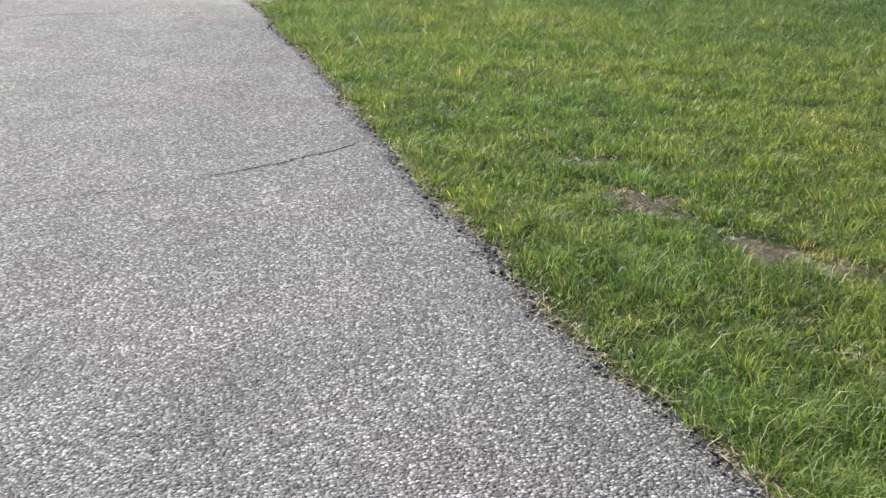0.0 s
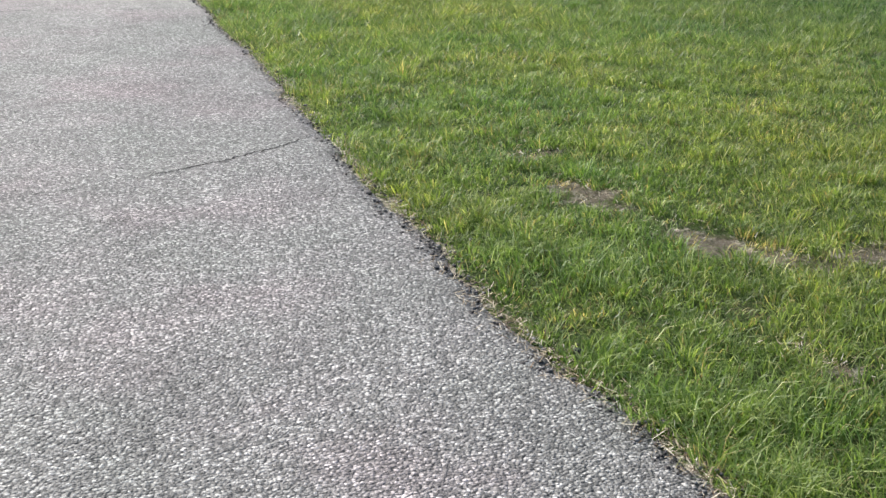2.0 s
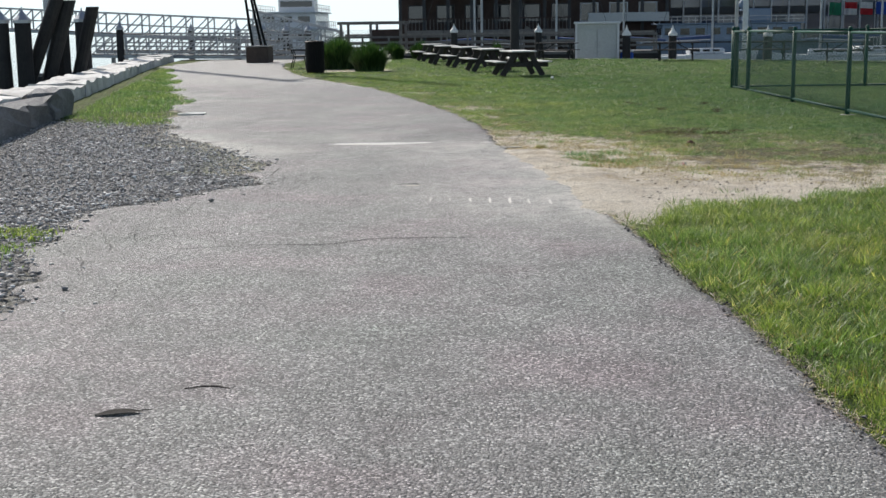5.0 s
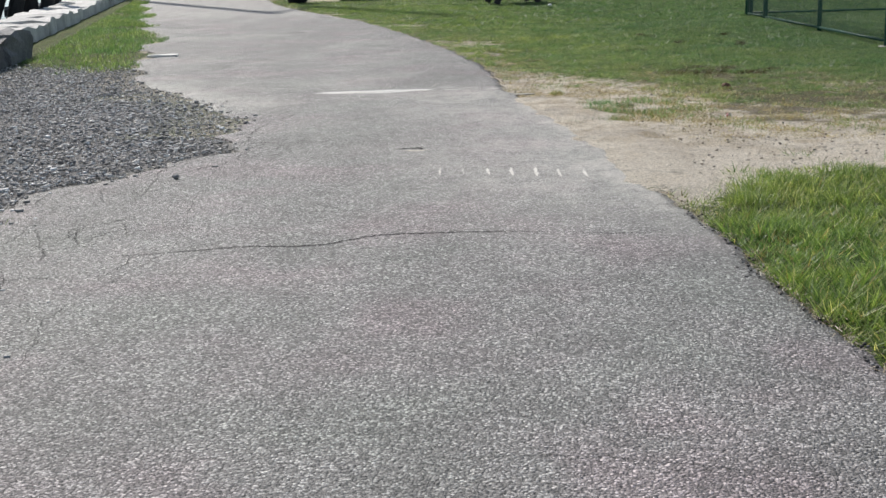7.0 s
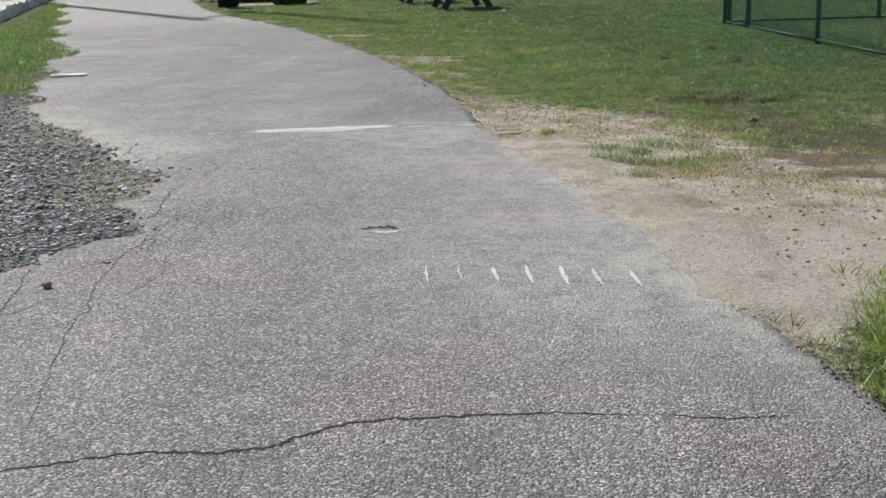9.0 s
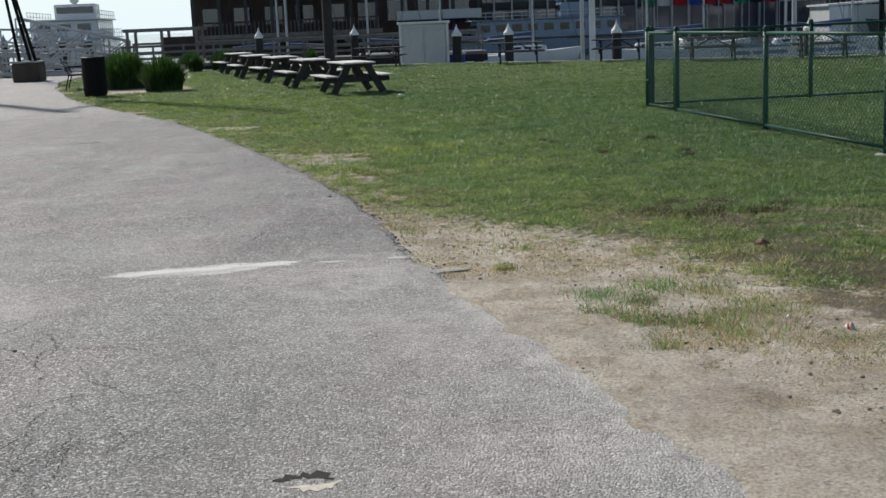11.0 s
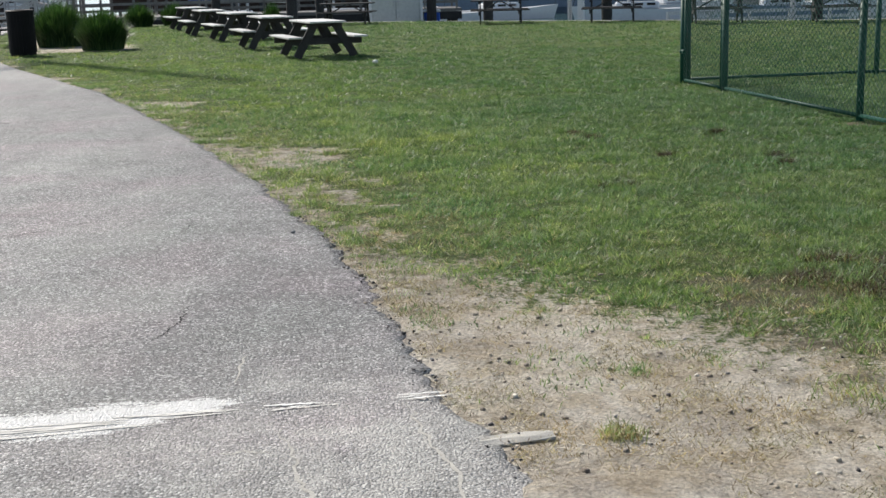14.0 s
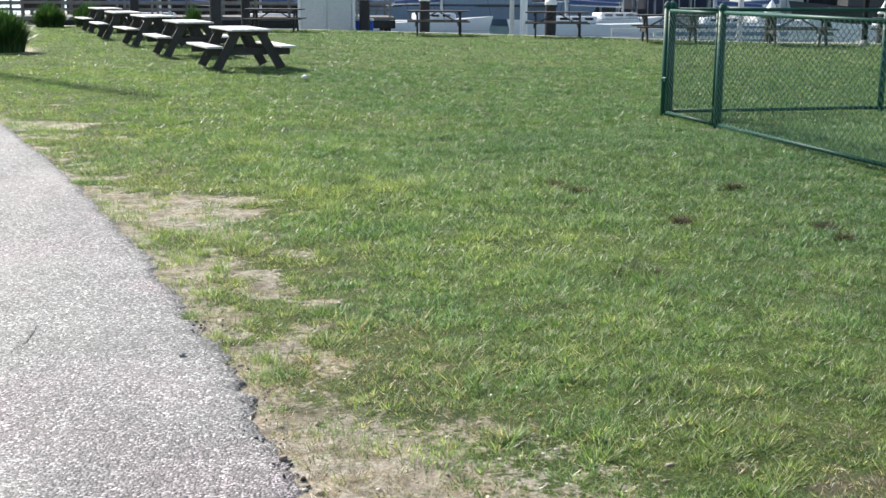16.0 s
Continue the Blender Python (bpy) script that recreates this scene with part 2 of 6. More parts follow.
def make_blades(name, stops, dark, pale=(0.46, 0.46, 0.24)):
    """Grass blades: each its own green, with broad lighter and darker drifts over the lawn; light passes through."""
    n = Nodes(name, 0.45, spec=0.35)
    rnd = n.add("ShaderNodeNewGeometry").outputs["Random Per Island"]
    c = n.ramp(rnd, stops)
    drift = n.ramp(n.noise(0.55, 4, 0.6), [(0.32, dark), (0.6, (1.0, 1.0, 1.0)), (0.75, (1.14, 1.05, 0.92))])
    c = n.mix(1.0, c, drift, "MULTIPLY")
    sep = n.add("ShaderNodeSeparateXYZ")
    n.put(sep.inputs[0], n.p)
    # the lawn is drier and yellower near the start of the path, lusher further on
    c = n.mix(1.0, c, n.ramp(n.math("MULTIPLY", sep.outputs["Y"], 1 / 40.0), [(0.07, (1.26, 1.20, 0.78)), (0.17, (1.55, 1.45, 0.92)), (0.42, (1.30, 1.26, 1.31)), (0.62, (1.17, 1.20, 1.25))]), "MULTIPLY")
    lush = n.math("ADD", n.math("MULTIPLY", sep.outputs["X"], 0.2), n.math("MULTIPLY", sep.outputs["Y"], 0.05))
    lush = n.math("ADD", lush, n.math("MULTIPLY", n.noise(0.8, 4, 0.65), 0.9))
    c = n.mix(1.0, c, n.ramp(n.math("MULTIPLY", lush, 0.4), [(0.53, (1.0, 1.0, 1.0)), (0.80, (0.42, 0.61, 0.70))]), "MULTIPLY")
    small = n.ramp(n.noise(6.5, 5, 0.72), [(0.30, (0.55, 0.64, 0.66)), (0.48, (0.97, 0.98, 0.98)), (0.66, (1.22, 1.18, 1.15))])
    c = n.mix(1.0, c, small, "MULTIPLY")
    clump = n.ramp(n.noise(2.1, 5, 0.7), [(0.33, (0.72, 0.80, 0.80)), (0.5, (1.0, 1.0, 1.0)), (0.66, (1.14, 1.08, 1.02))])
    c = n.mix(1.0, c, clump, "MULTIPLY")
    c = n.mix(1.0, c, n.ramp(n.attr("tone"), [(0.0, (0.36, 0.46, 0.46)), (0.5, (1.04, 1.03, 1.02)), (1.0, (1.50, 1.36, 1.20))]), "MULTIPLY")
    tip = n.attr("tip")
    c = n.mix(n.math("MULTIPLY", n.math("POWER", tip, 1.5), n.math("MULTIPLY", rnd, 0.55)), c, pale)
    n.colour(c)
    tr = n.add("ShaderNodeBsdfTranslucent")
    n.put(tr.inputs[0], n.mix(1.0, c, (1.1, 1.15, 0.72), "MULTIPLY"))
    mx = n.add("ShaderNodeMixShader")
    mx.inputs[0].default_value = 0.42
    n.t.links.new(n.b.outputs[0], mx.inputs[1])
    n.t.links.new(tr.outputs[0], mx.inputs[2])
    n.t.links.new(mx.outputs[0], n.t.nodes["Material Output"].inputs[0])
    return n.m


def make_stones(name, stops):
    n = Nodes(name, 0.85, spec=0.3)
    c = n.ramp(n.add("ShaderNodeNewGeometry").outputs["Random Per Island"], stops)
    n.colour(n.mix(1.0, c, n.ramp(n.noise(90, 5, 0.7), [(0.3, 0.7), (0.7, 1.2)]), "MULTIPLY"))
    n.bump(n.noise(120, 4), 0.4, 0.005)
    return n.m


def make_granite(name, lo, hi):
    n = Nodes(name, 0.8, spec=0.4)
    c = n.ramp(n.noise(26, 6, 0.75), [(0.3, lo), (0.7, hi)])
    c = n.mix(n.ramp(n.noise(1.4, 5, 0.65), [(0.4, 0.0), (0.7, 0.7)]), c, tuple(v * 0.55 for v in lo))
    r = n.ramp(n.add("ShaderNodeObjectInfo").outputs["Random"], [(0.0, 0.78), (1.0, 1.15)])
    n.colour(n.mix(1.0, c, r, "MULTIPLY"))
    n.bump(n.noise(9, 6, 0.7), 0.9, 0.05)
    return n.m


def make_wood(name, lo, hi, rough=0.8):
    n = Nodes(name, rough, spec=0.35)
    grain = n.noise(9, 6, 0.7, stretch=(14, 14, 1.2), dist=0.6)
    c = n.ramp(grain, [(0.3, lo), (0.7, hi)])
    c = n.mix(n.ramp(n.noise(2.2, 4), [(0.4, 0.0), (0.75, 0.6)]), c, tuple(v * 0.6 for v in lo))
    r = n.ramp(n.add("ShaderNodeObjectInfo").outputs["Random"], [(0.0, 0.8), (1.0, 1.2)])
    n.colour(n.mix(1.0, c, r, "MULTIPLY"))
    n.bump(grain, 0.4, 0.008)
    return n.m


def make_water():
    n = Nodes("harbour_water", 0.06, spec=0.5)
    n.colour(n.ramp(n.noise(0.06, 3), [(0.3, (0.03, 0.075, 0.075)), (0.7, (0.07, 0.13, 0.13))]))
    n.bump(n.noise(1.1, 5, 0.6, stretch=(1, 1.8, 1)), 0.35, 0.15)
    n.bump(n.noise(5.0, 3), 0.15, 0.04)
    return n.m


def make_glass_pane(name, c):
    n = Nodes(name, 0.08, spec=0.8)
    n.colour(n.ramp(n.noise(0.35, 3), [(0.3, c), (0.7, tuple(v * 1.9 for v in c))]))
    n.bump(n.noise(0.8, 2), 0.05, 0.05)
    return n.m


ASPHALT, GROUND = make_asphalt(), make_ground()
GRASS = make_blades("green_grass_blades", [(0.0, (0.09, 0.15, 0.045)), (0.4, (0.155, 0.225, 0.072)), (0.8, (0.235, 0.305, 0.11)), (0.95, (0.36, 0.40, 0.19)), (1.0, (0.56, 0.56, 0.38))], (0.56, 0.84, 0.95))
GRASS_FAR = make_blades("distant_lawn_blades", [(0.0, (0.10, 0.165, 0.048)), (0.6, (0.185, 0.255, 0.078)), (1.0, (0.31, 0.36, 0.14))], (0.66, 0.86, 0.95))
DRY_GRASS = make_blades("dry_grass_blades", [(0.0, (0.17, 0.14, 0.09)), (0.5, (0.32, 0.28, 0.19)), (0.85, (0.46, 0.43, 0.32)), (1.0, (0.58, 0.56, 0.46))], (0.85, 0.8, 0.75))
STUBBLE = make_blades("dead_stubble", [(0.0, (0.13, 0.10, 0.06)), (0.45, (0.29, 0.23, 0.14)), (0.8, (0.46, 0.39, 0.26)), (1.0, (0.62, 0.56, 0.42))], (0.8, 0.8, 0.8))
THATCH = make_blades("dark_thatch", [(0.0, (0.020, 0.014, 0.009)), (0.6, (0.062, 0.044, 0.026)), (1.0, (0.17, 0.125, 0.075))], (0.8, 0.8, 0.8), (0.22, 0.18, 0.10))
REED = make_blades("tall_grass_blades", [(0.0, (0.045, 0.105, 0.032)), (0.6, (0.085, 0.15, 0.068)), (1.0, (0.18, 0.25, 0.125))], (0.8, 0.9, 0.9), (0.18, 0.25, 0.10))
GRAVEL = make_stones("crushed_stone", [(0.0, (0.16, 0.155, 0.15)), (0.35, (0.34, 0.33, 0.315)), (0.75, (0.52, 0.505, 0.485)), (1.0, 0.80)])
CRUMBS = make_stones("asphalt_crumbs", [(0.0, 0.03), (0.6, (0.09, 0.08, 0.08)), (1.0, 0.26)])
PALE_GRIT = plain("pale_grit", (0.46, 0.44, 0.39), 0.95, grain=45, amount=0.35, bump=0.2)
SCRAPE = plain("chalky_scrape", (0.64, 0.62, 0.57), 0.9, grain=40, amount=0.25, bump=0.1)
SAND_STONES = make_stones("sandy_pebbles", [(0.0, (0.18, 0.15, 0.12)), (0.5, (0.36, 0.31, 0.24)), (1.0, (0.62, 0.58, 0.5))])
STRAW = make_stones("straw_litter", [(0.0, (0.05, 0.035, 0.025)), (0.35, (0.20, 0.14, 0.09)), (0.6, (0.44, 0.36, 0.24)), (0.85, (0.64, 0.56, 0.42)), (1.0, (0.78, 0.73, 0.62))])
GRANITE, DARK_GRANITE = make_granite("pale_granite", (0.50, 0.49, 0.465), (0.80, 0.79, 0.76)), make_granite("dark_granite", (0.10, 0.105, 0.11), (0.24, 0.24, 0.245))
# tops paled, frame blackened: sunlit and shaded sides put into the wood colour
SUNLIT_WOOD = make_wood("sunlit_top_wood", (0.42, 0.41, 0.39), (0.74, 0.73, 0.70), 0.5)
SHADE_DARK_WOOD = make_wood("shade_dark_wood", (0.022, 0.02, 0.02), (0.06, 0.055, 0.052), 0.7)
GREY_WOOD, PILE_WOOD = make_wood("weathered_grey_wood", (0.10, 0.092, 0.085), (0.26, 0.245, 0.225), 0.55), make_wood("tarred_pile_wood", (0.012, 0.012, 0.014), (0.05, 0.046, 0.042))
BROWN_WOOD = make_wood("dark_brown_cladding", (0.035, 0.022, 0.018), (0.085, 0.055, 0.045))
CRACK = plain("crack_filled_with_dirt", (0.013, 0.012, 0.012), 0.95, grain=60, bump=0)
WHITE_PAINT = plain("chalky_white_paint", (0.78, 0.77, 0.73), 0.8, grain=30, amount=0.2, bump=0.1)
GREEN_VINYL = plain("dark_green_vinyl", (0.006, 0.060, 0.040), 0.5, grain=8, amount=0.2, bump=0)
GREEN_VINYL.node_tree.nodes["Principled BSDF"].inputs["Specular IOR Level"].default_value = 0.22
GALVANISED = plain("galvanised_steel", (0.45, 0.46, 0.47), 0.45, 0.8, grain=10, amount=0.2, bump=0)
ALUMINIUM = plain("dull_aluminium", (0.42, 0.43, 0.44), 0.5, 0.3, grain=6, amount=0.25, bump=0)
BLACK_METAL = plain("black_powder_coat", (0.006, 0.006, 0.0065), 0.6, 0.0, grain=8, amount=0.3, bump=0)
BLACK_METAL.node_tree.nodes["Principled BSDF"].inputs["Specular IOR Level"].default_value = 0.15
CONCRETE = plain("stained_concrete", (0.34, 0.33, 0.31), 0.9, grain=7, amount=0.25, bump=0.3)
RUST = plain("rusty_steel", (0.085, 0.062, 0.05), 0.85, 0.1, grain=9, amount=0.4, bump=0.3)
WHITE_HULL = plain("white_gelcoat", (0.62, 0.635, 0.65), 0.3, grain=2, amount=0.08, bump=0)
BLUE_HULL = plain("pale_blue_paint", (0.15, 0.21, 0.29), 0.4, grain=2, amount=0.15, bump=0)
GREY_PAINT = plain("grey_cabinet_paint", (0.46, 0.48, 0.47), 0.55, grain=3, amount=0.12, bump=0)
DARK_TRIM = plain("dark_trim", (0.03, 0.032, 0.036), 0.6, grain=5, amount=0.3, bump=0)
WINDOW, DARK_GLASS = make_glass_pane("dark_window_glass", (0.010, 0.012, 0.016)), make_glass_pane("blue_grey_curtain_glass", (0.028, 0.035, 0.055))
GREEN_GLASS = make_glass_pane("green_grey_glass", (0.016, 0.032, 0.032))
WATER = make_water()
BLUE_TARP = plain("blue_tarpaulin", (0.012, 0.06, 0.36), 0.5, grain=12, amount=0.15, bump=0.2)
LEAF_BROWN = plain("dead_leaf", (0.018, 0.013, 0.009), 0.8, grain=40, amount=0.4, bump=0.2)
RED_EARTH = plain("red_brown_earth", (0.15, 0.08, 0.05), 0.9, grain=30, amount=0.4, bump=0.4)
CANVAS = plain("blue_sail_cover", (0.04, 0.07, 0.16), 0.9, grain=10, amount=0.2, bump=0.1)
CLOTHS = [plain("flag_cloth", c, 0.85, grain=6, amount=0.12, bump=0) for c in ((0.55, 0.03, 0.04), (0.03, 0.10, 0.45), (0.04, 0.30, 0.16), (0.75, 0.74, 0.72), (0.70, 0.45, 0.03), (0.02, 0.02, 0.025))]

# ---- building tools ----
def mesh_of(bm, name, material, smooth=False):
    me = bpy.data.meshes.new(name)
    bm.normal_update()
    bm.to_mesh(me)
    bm.free()
    me.materials.append(material)
    if smooth:
        me.polygons.foreach_set("use_smooth", [True] * len(me.polygons))
    return me


def part(name, bm, material, parent, label="", smooth=False):
    """Links a bmesh as one mesh object under a thing or a part."""
    ob = new(name, mesh_of(bm, name, material, smooth) if isinstance(bm, bmesh.types.BMesh) else bm)
    ob.parent = parent
    return tagged(ob, label)


def thing(name, label, category, m=None, group="", kind=""):
    ob = new(name)
    ob.empty_display_size = 0.2
    if m is not None:
        ob.matrix_basis = m
    return tagged(ob, label, category, group, kind)


def box(bm, size, at=(0, 0, 0), rot=(0, 0, 0), bevel=0.0):
    m = pose(*at, *rot) @ Matrix.Diagonal((*size, 1))
    r = bmesh.ops.create_cube(bm, size=1.0, matrix=m)
    if bevel:
        edges = {e for v in r["verts"] for e in v.link_edges}
        bmesh.ops.bevel(bm, geom=list(edges), offset=bevel, segments=1, affect="EDGES", profile=0.5)
    return bm


def boxm(size, at=(0, 0, 0), rot=(0, 0, 0), bevel=0.0):
    return box(bmesh.new(), size, at, rot, bevel)


def rod(bm, a, b, r, r2=None, seg=8, ends=True):
    a, b = Vector(a), Vector(b)
    d = b - a
    m = Matrix.Translation((a + b) / 2) @ d.to_track_quat("Z", "Y").to_matrix().to_4x4()
    bmesh.ops.create_cone(bm, cap_ends=ends, segments=seg, radius1=r, radius2=r if r2 is None else r2, depth=d.length, matrix=m)
    return bm


def rodm(a, b, r, r2=None, seg=8):
    return rod(bmesh.new(), a, b, r, r2, seg)


def bar(bm, a, b, w, h):
    """A rectangular bar from a to b."""
    a, b = Vector(a), Vector(b)
    d = b - a
    m = Matrix.Translation((a + b) / 2) @ d.to_track_quat("Y", "Z").to_matrix().to_4x4() @ Matrix.Diagonal((w, d.length, h, 1))
    bmesh.ops.create_cube(bm, size=1.0, matrix=m)
    return bm


def barm(a, b, w, h):
    return bar(bmesh.new(), a, b, w, h)


def lathe(profile, seg=14):
    """A turned body from (radius, height) pairs."""
    bm = bmesh.new()
    rings = []
    for r, z in profile:
        rings.append([bm.verts.new((r * math.cos(2 * math.pi * k / seg), r * math.sin(2 * math.pi * k / seg), z)) for k in range(seg)])
    for a, b in zip(rings, rings[1:]):
        for k in range(seg):
            bm.faces.new((a[k], a[(k + 1) % seg], b[(k + 1) % seg], b[k]))
    bm.faces.new(list(reversed(rings[0])))
    bm.faces.new(rings[-1])
    return bm


def rough_block(size, rng, jitter=0.06):
    """A split stone: a box cut once each way, its corners knocked about and its edges broken."""
    bm = bmesh.new()
    bmesh.ops.create_cube(bm, size=1.0)
    bmesh.ops.subdivide_edges(bm, edges=bm.edges[:], cuts=2, use_grid_fill=True)
    for v in bm.verts:
        corner = sum(abs(c) > 0.4 for c in v.co)
        v.co *= 1 - 0.03 * (corner == 3) - 0.012 * (corner == 2)
        v.co = Vector(v.co[k] * size[k] + rng.uniform(-jitter, jitter) * (0.35 if v.co.z < -0.4 else 1) for k in range(3))
        v.co.z += size[2] / 2
    return bm


def lerp_line(points, y):
    """x of a polyline of (x, y) points at y (numpy or float)."""
    p = np.array(points)
    return np.interp(y, p[:, 1], p[:, 0])


def arrays_to_mesh(name, verts, faces, material, smooth=False):
    """A mesh from vertex and triangle or quad arrays."""
    me = bpy.data.meshes.new(name)
    n, k = faces.shape
    me.vertices.add(len(verts))
    me.vertices.foreach_set("co", np.ascontiguousarray(verts, dtype=np.float32).ravel())
    me.loops.add(n * k)
    me.loops.foreach_set("vertex_index", np.ascontiguousarray(faces, dtype=np.int32).ravel())
    me.polygons.add(n)
    me.polygons.foreach_set("loop_start", np.arange(0, n * k, k, dtype=np.int32))
    if smooth:
        me.polygons.foreach_set("use_smooth", np.ones(n, dtype=bool))
    me.update(calc_edges=True)
    me.materials.append(material)
    return me


def float_layer(me, name, values):
    me.attributes.new(name, "FLOAT", "POINT").data.foreach_set("value", np.ascontiguousarray(values, dtype=np.float32))


def wave(x, y, seed, scale):
    """Smooth value noise of about -1 to 1 on arrays, from a hashed lattice."""
    x, y = np.asarray(x) * scale, np.asarray(y) * scale
    xi, yi = np.floor(x).astype(np.int64), np.floor(y).astype(np.int64)
    fx, fy = x - xi, y - yi
    fx, fy = fx * fx * (3 - 2 * fx), fy * fy * (3 - 2 * fy)

    def h(i, j):
        v = (i * 374761393 + j * 668265263 + seed * 974711) & 0xFFFFFFFF
        v = ((v ^ (v >> 13)) * 1274126177) & 0xFFFFFFFF
        return ((v ^ (v >> 16)) & 0xFFFF) / 32767.5 - 1

    a, b, c, d = h(xi, yi), h(xi + 1, yi), h(xi, yi + 1), h(xi + 1, yi + 1)
    return (a * (1 - fx) + b * fx) * (1 - fy) + (c * (1 - fx) + d * fx) * fy


def fractal(x, y, seed, scale):
    return wave(x, y, seed, scale) * 0.55 + wave(x, y, seed + 7, scale * 2.3) * 0.3 + wave(x, y, seed + 13, scale * 5.1) * 0.15


def step(lo, hi, v):
    k = np.clip((v - lo) / (hi - lo), 0, 1)
    return k * k * (3 - 2 * k)

# ---- the plan: edges of path, seawall and lawn ----
RIGHT = [(3.4, -40), (2.6, -10), (1.62, 0), (1.06, 2.96), (0.95, 3.4), (0.82, 3.83), (0.71, 4.46), (0.63, 4.97), (0.54, 5.47), (0.45, 6.24), (0.30, 7.1), (0.14, 8.2), (-0.1, 9.6), (-0.24, 10.8),
         (-0.43, 11.72), (-0.64, 12.71), (-0.84, 13.85), (-1.09, 14.95), (-1.36, 16.16), (-1.69, 17.34), (-1.80, 18.23), (-1.98, 19.3), (-2.32, 20.9), (-2.75, 22.6), (-3.3, 24.5), (-3.9, 26.4),
         (-4.7, 28.7), (-5.5, 31), (-6.6, 33.5), (-8.2, 37), (-9.5, 40.3), (-11.6, 47), (-13.0, 53), (-13.6, 60)]
LEFT = [(-3.0, -40), (-3.0, -10), (-3.2, 4), (-3.5, 7.8), (-3.72, 9.1), (-4.2, 10.8), (-4.35, 11.8), (-3.97, 12.75), (-3.74, 13.2), (-3.58, 13.4), (-3.70, 13.8), (-3.82, 14.5), (-3.93, 15.24), (-4.28, 15.9), (-4.85, 16.85), (-6.1, 18.8),
        (-6.9, 21), (-7.7, 23.5), (-8.6, 26.5), (-9.8, 29.8), (-11.7, 35.2), (-14.6, 43.5), (-17, 50), (-18.4, 60)]
WALL = [(-3.6, -40), (-4.6, -10), (-5.6, 0), (-7.0, 10), (-7.9, 15), (-8.5, 18), (-9.15, 20.5), (-9.75, 23), (-12.4, 32.3), (-16.4, 46.4), (-20.0, 60), (-22, 66)]
FAR_EDGE_X = (-40, -9, 0, 4.7, 8, 10.8, 20, 60, 500)
FAR_EDGE_Y = (66, 59.5, 55.5, 52, 49.5, 47, 44, 40, 40)
CORE = [(-0.3, 11.45), (0.25, 12.35), (1.04, 12.65), (1.9, 13.35), (2.5, 14.15), (4, 15.1), (7, 15.7), (13, 16.0), (13, 17.2), (6, 16.6), (4, 16.1), (2.2, 15.25), (1.0, 15.45), (0.4, 15.8), (0.15, 16.8), (-0.25, 17.7), (-0.9, 18.65), (-1.5, 19.4), (-2.3, 20.4), (-3.2, 20.4), (-2.0, 15.0)]
DRY = [(0.3, 14.3), (1.5, 14.5), (6, 15.5), (13, 15.8), (13, 18.6), (5, 17.9), (2.6, 18.5), (0.9, 18.9), (0.3, 18.9), (-0.7, 19.2), (-0.2, 17.6), (0.3, 16.2)]
SCUFFS = [(1.25, 5.84, 0.07), (1.36, 5.90, 0.07), (1.33, 5.38, 0.11), (1.39, 5.20, 0.12), (1.47, 5.06, 0.11), (1.48, 5.27, 0.08), (1.58, 4.76, 0.10), (1.69, 4.56, 0.12), (1.81, 4.42, 0.12), (1.92, 4.28, 0.10), (2.10, 4.40, 0.13), (2.32, 4.43, 0.11),
          (1.56, 3.67, 0.07), (1.63, 3.54, 0.07), (0.22, 18.91, 0.12), (0.47, 19.3, 0.12), (0.47, 18.6, 0.14), (0.75, 19.1, 0.13), (0.65, 18.75, 0.13), (0.95, 18.5, 0.12), (2.42, 27.68, 0.20), (2.80, 24.5, 0.22)]


def poly_distance(poly, x, y):
    """Signed distance to a polygon on arrays: negative inside."""
    p = np.array(poly)
    best, inside = np.full(x.shape, 1e9), np.zeros(x.shape, bool)
    for (ax, ay), (bx, by) in zip(p, np.roll(p, -1, 0)):
        dx, dy = bx - ax, by - ay
        k = np.clip(((x - ax) * dx + (y - ay) * dy) / (dx * dx + dy * dy), 0, 1)
        best = np.minimum(best, np.hypot(x - ax - k * dx, y - ay - k * dy))
        inside ^= ((ay > y) != (by > y)) & (x < ax + (y - ay) * dx / (dy if dy else 1e-9))
    return np.where(inside, -best, best)


def right_edge(y):
    y = np.asarray(y, float)
    return lerp_line(RIGHT, y) + 0.022 * wave(y, y * 0, 3, 2.1) + 0.016 * wave(y, y * 0, 4, 6.3) + (0.013 + 0.012 * step(15.5, 18, y)) * wave(y, y * 0, 5, 17.0) + 0.008 * step(15.5, 18, y) * wave(y, y * 0, 6, 41.0)


def left_edge(y):
    y = np.asarray(y, float)
    return lerp_line(LEFT, y) + (0.14 + 0.15 * step(19, 22, y)) * wave(y, y * 0, 8, 1.2) + 0.09 * wave(y, y * 0, 9, 4.0) + 0.05 * wave(y, y * 0, 10, 11.0)


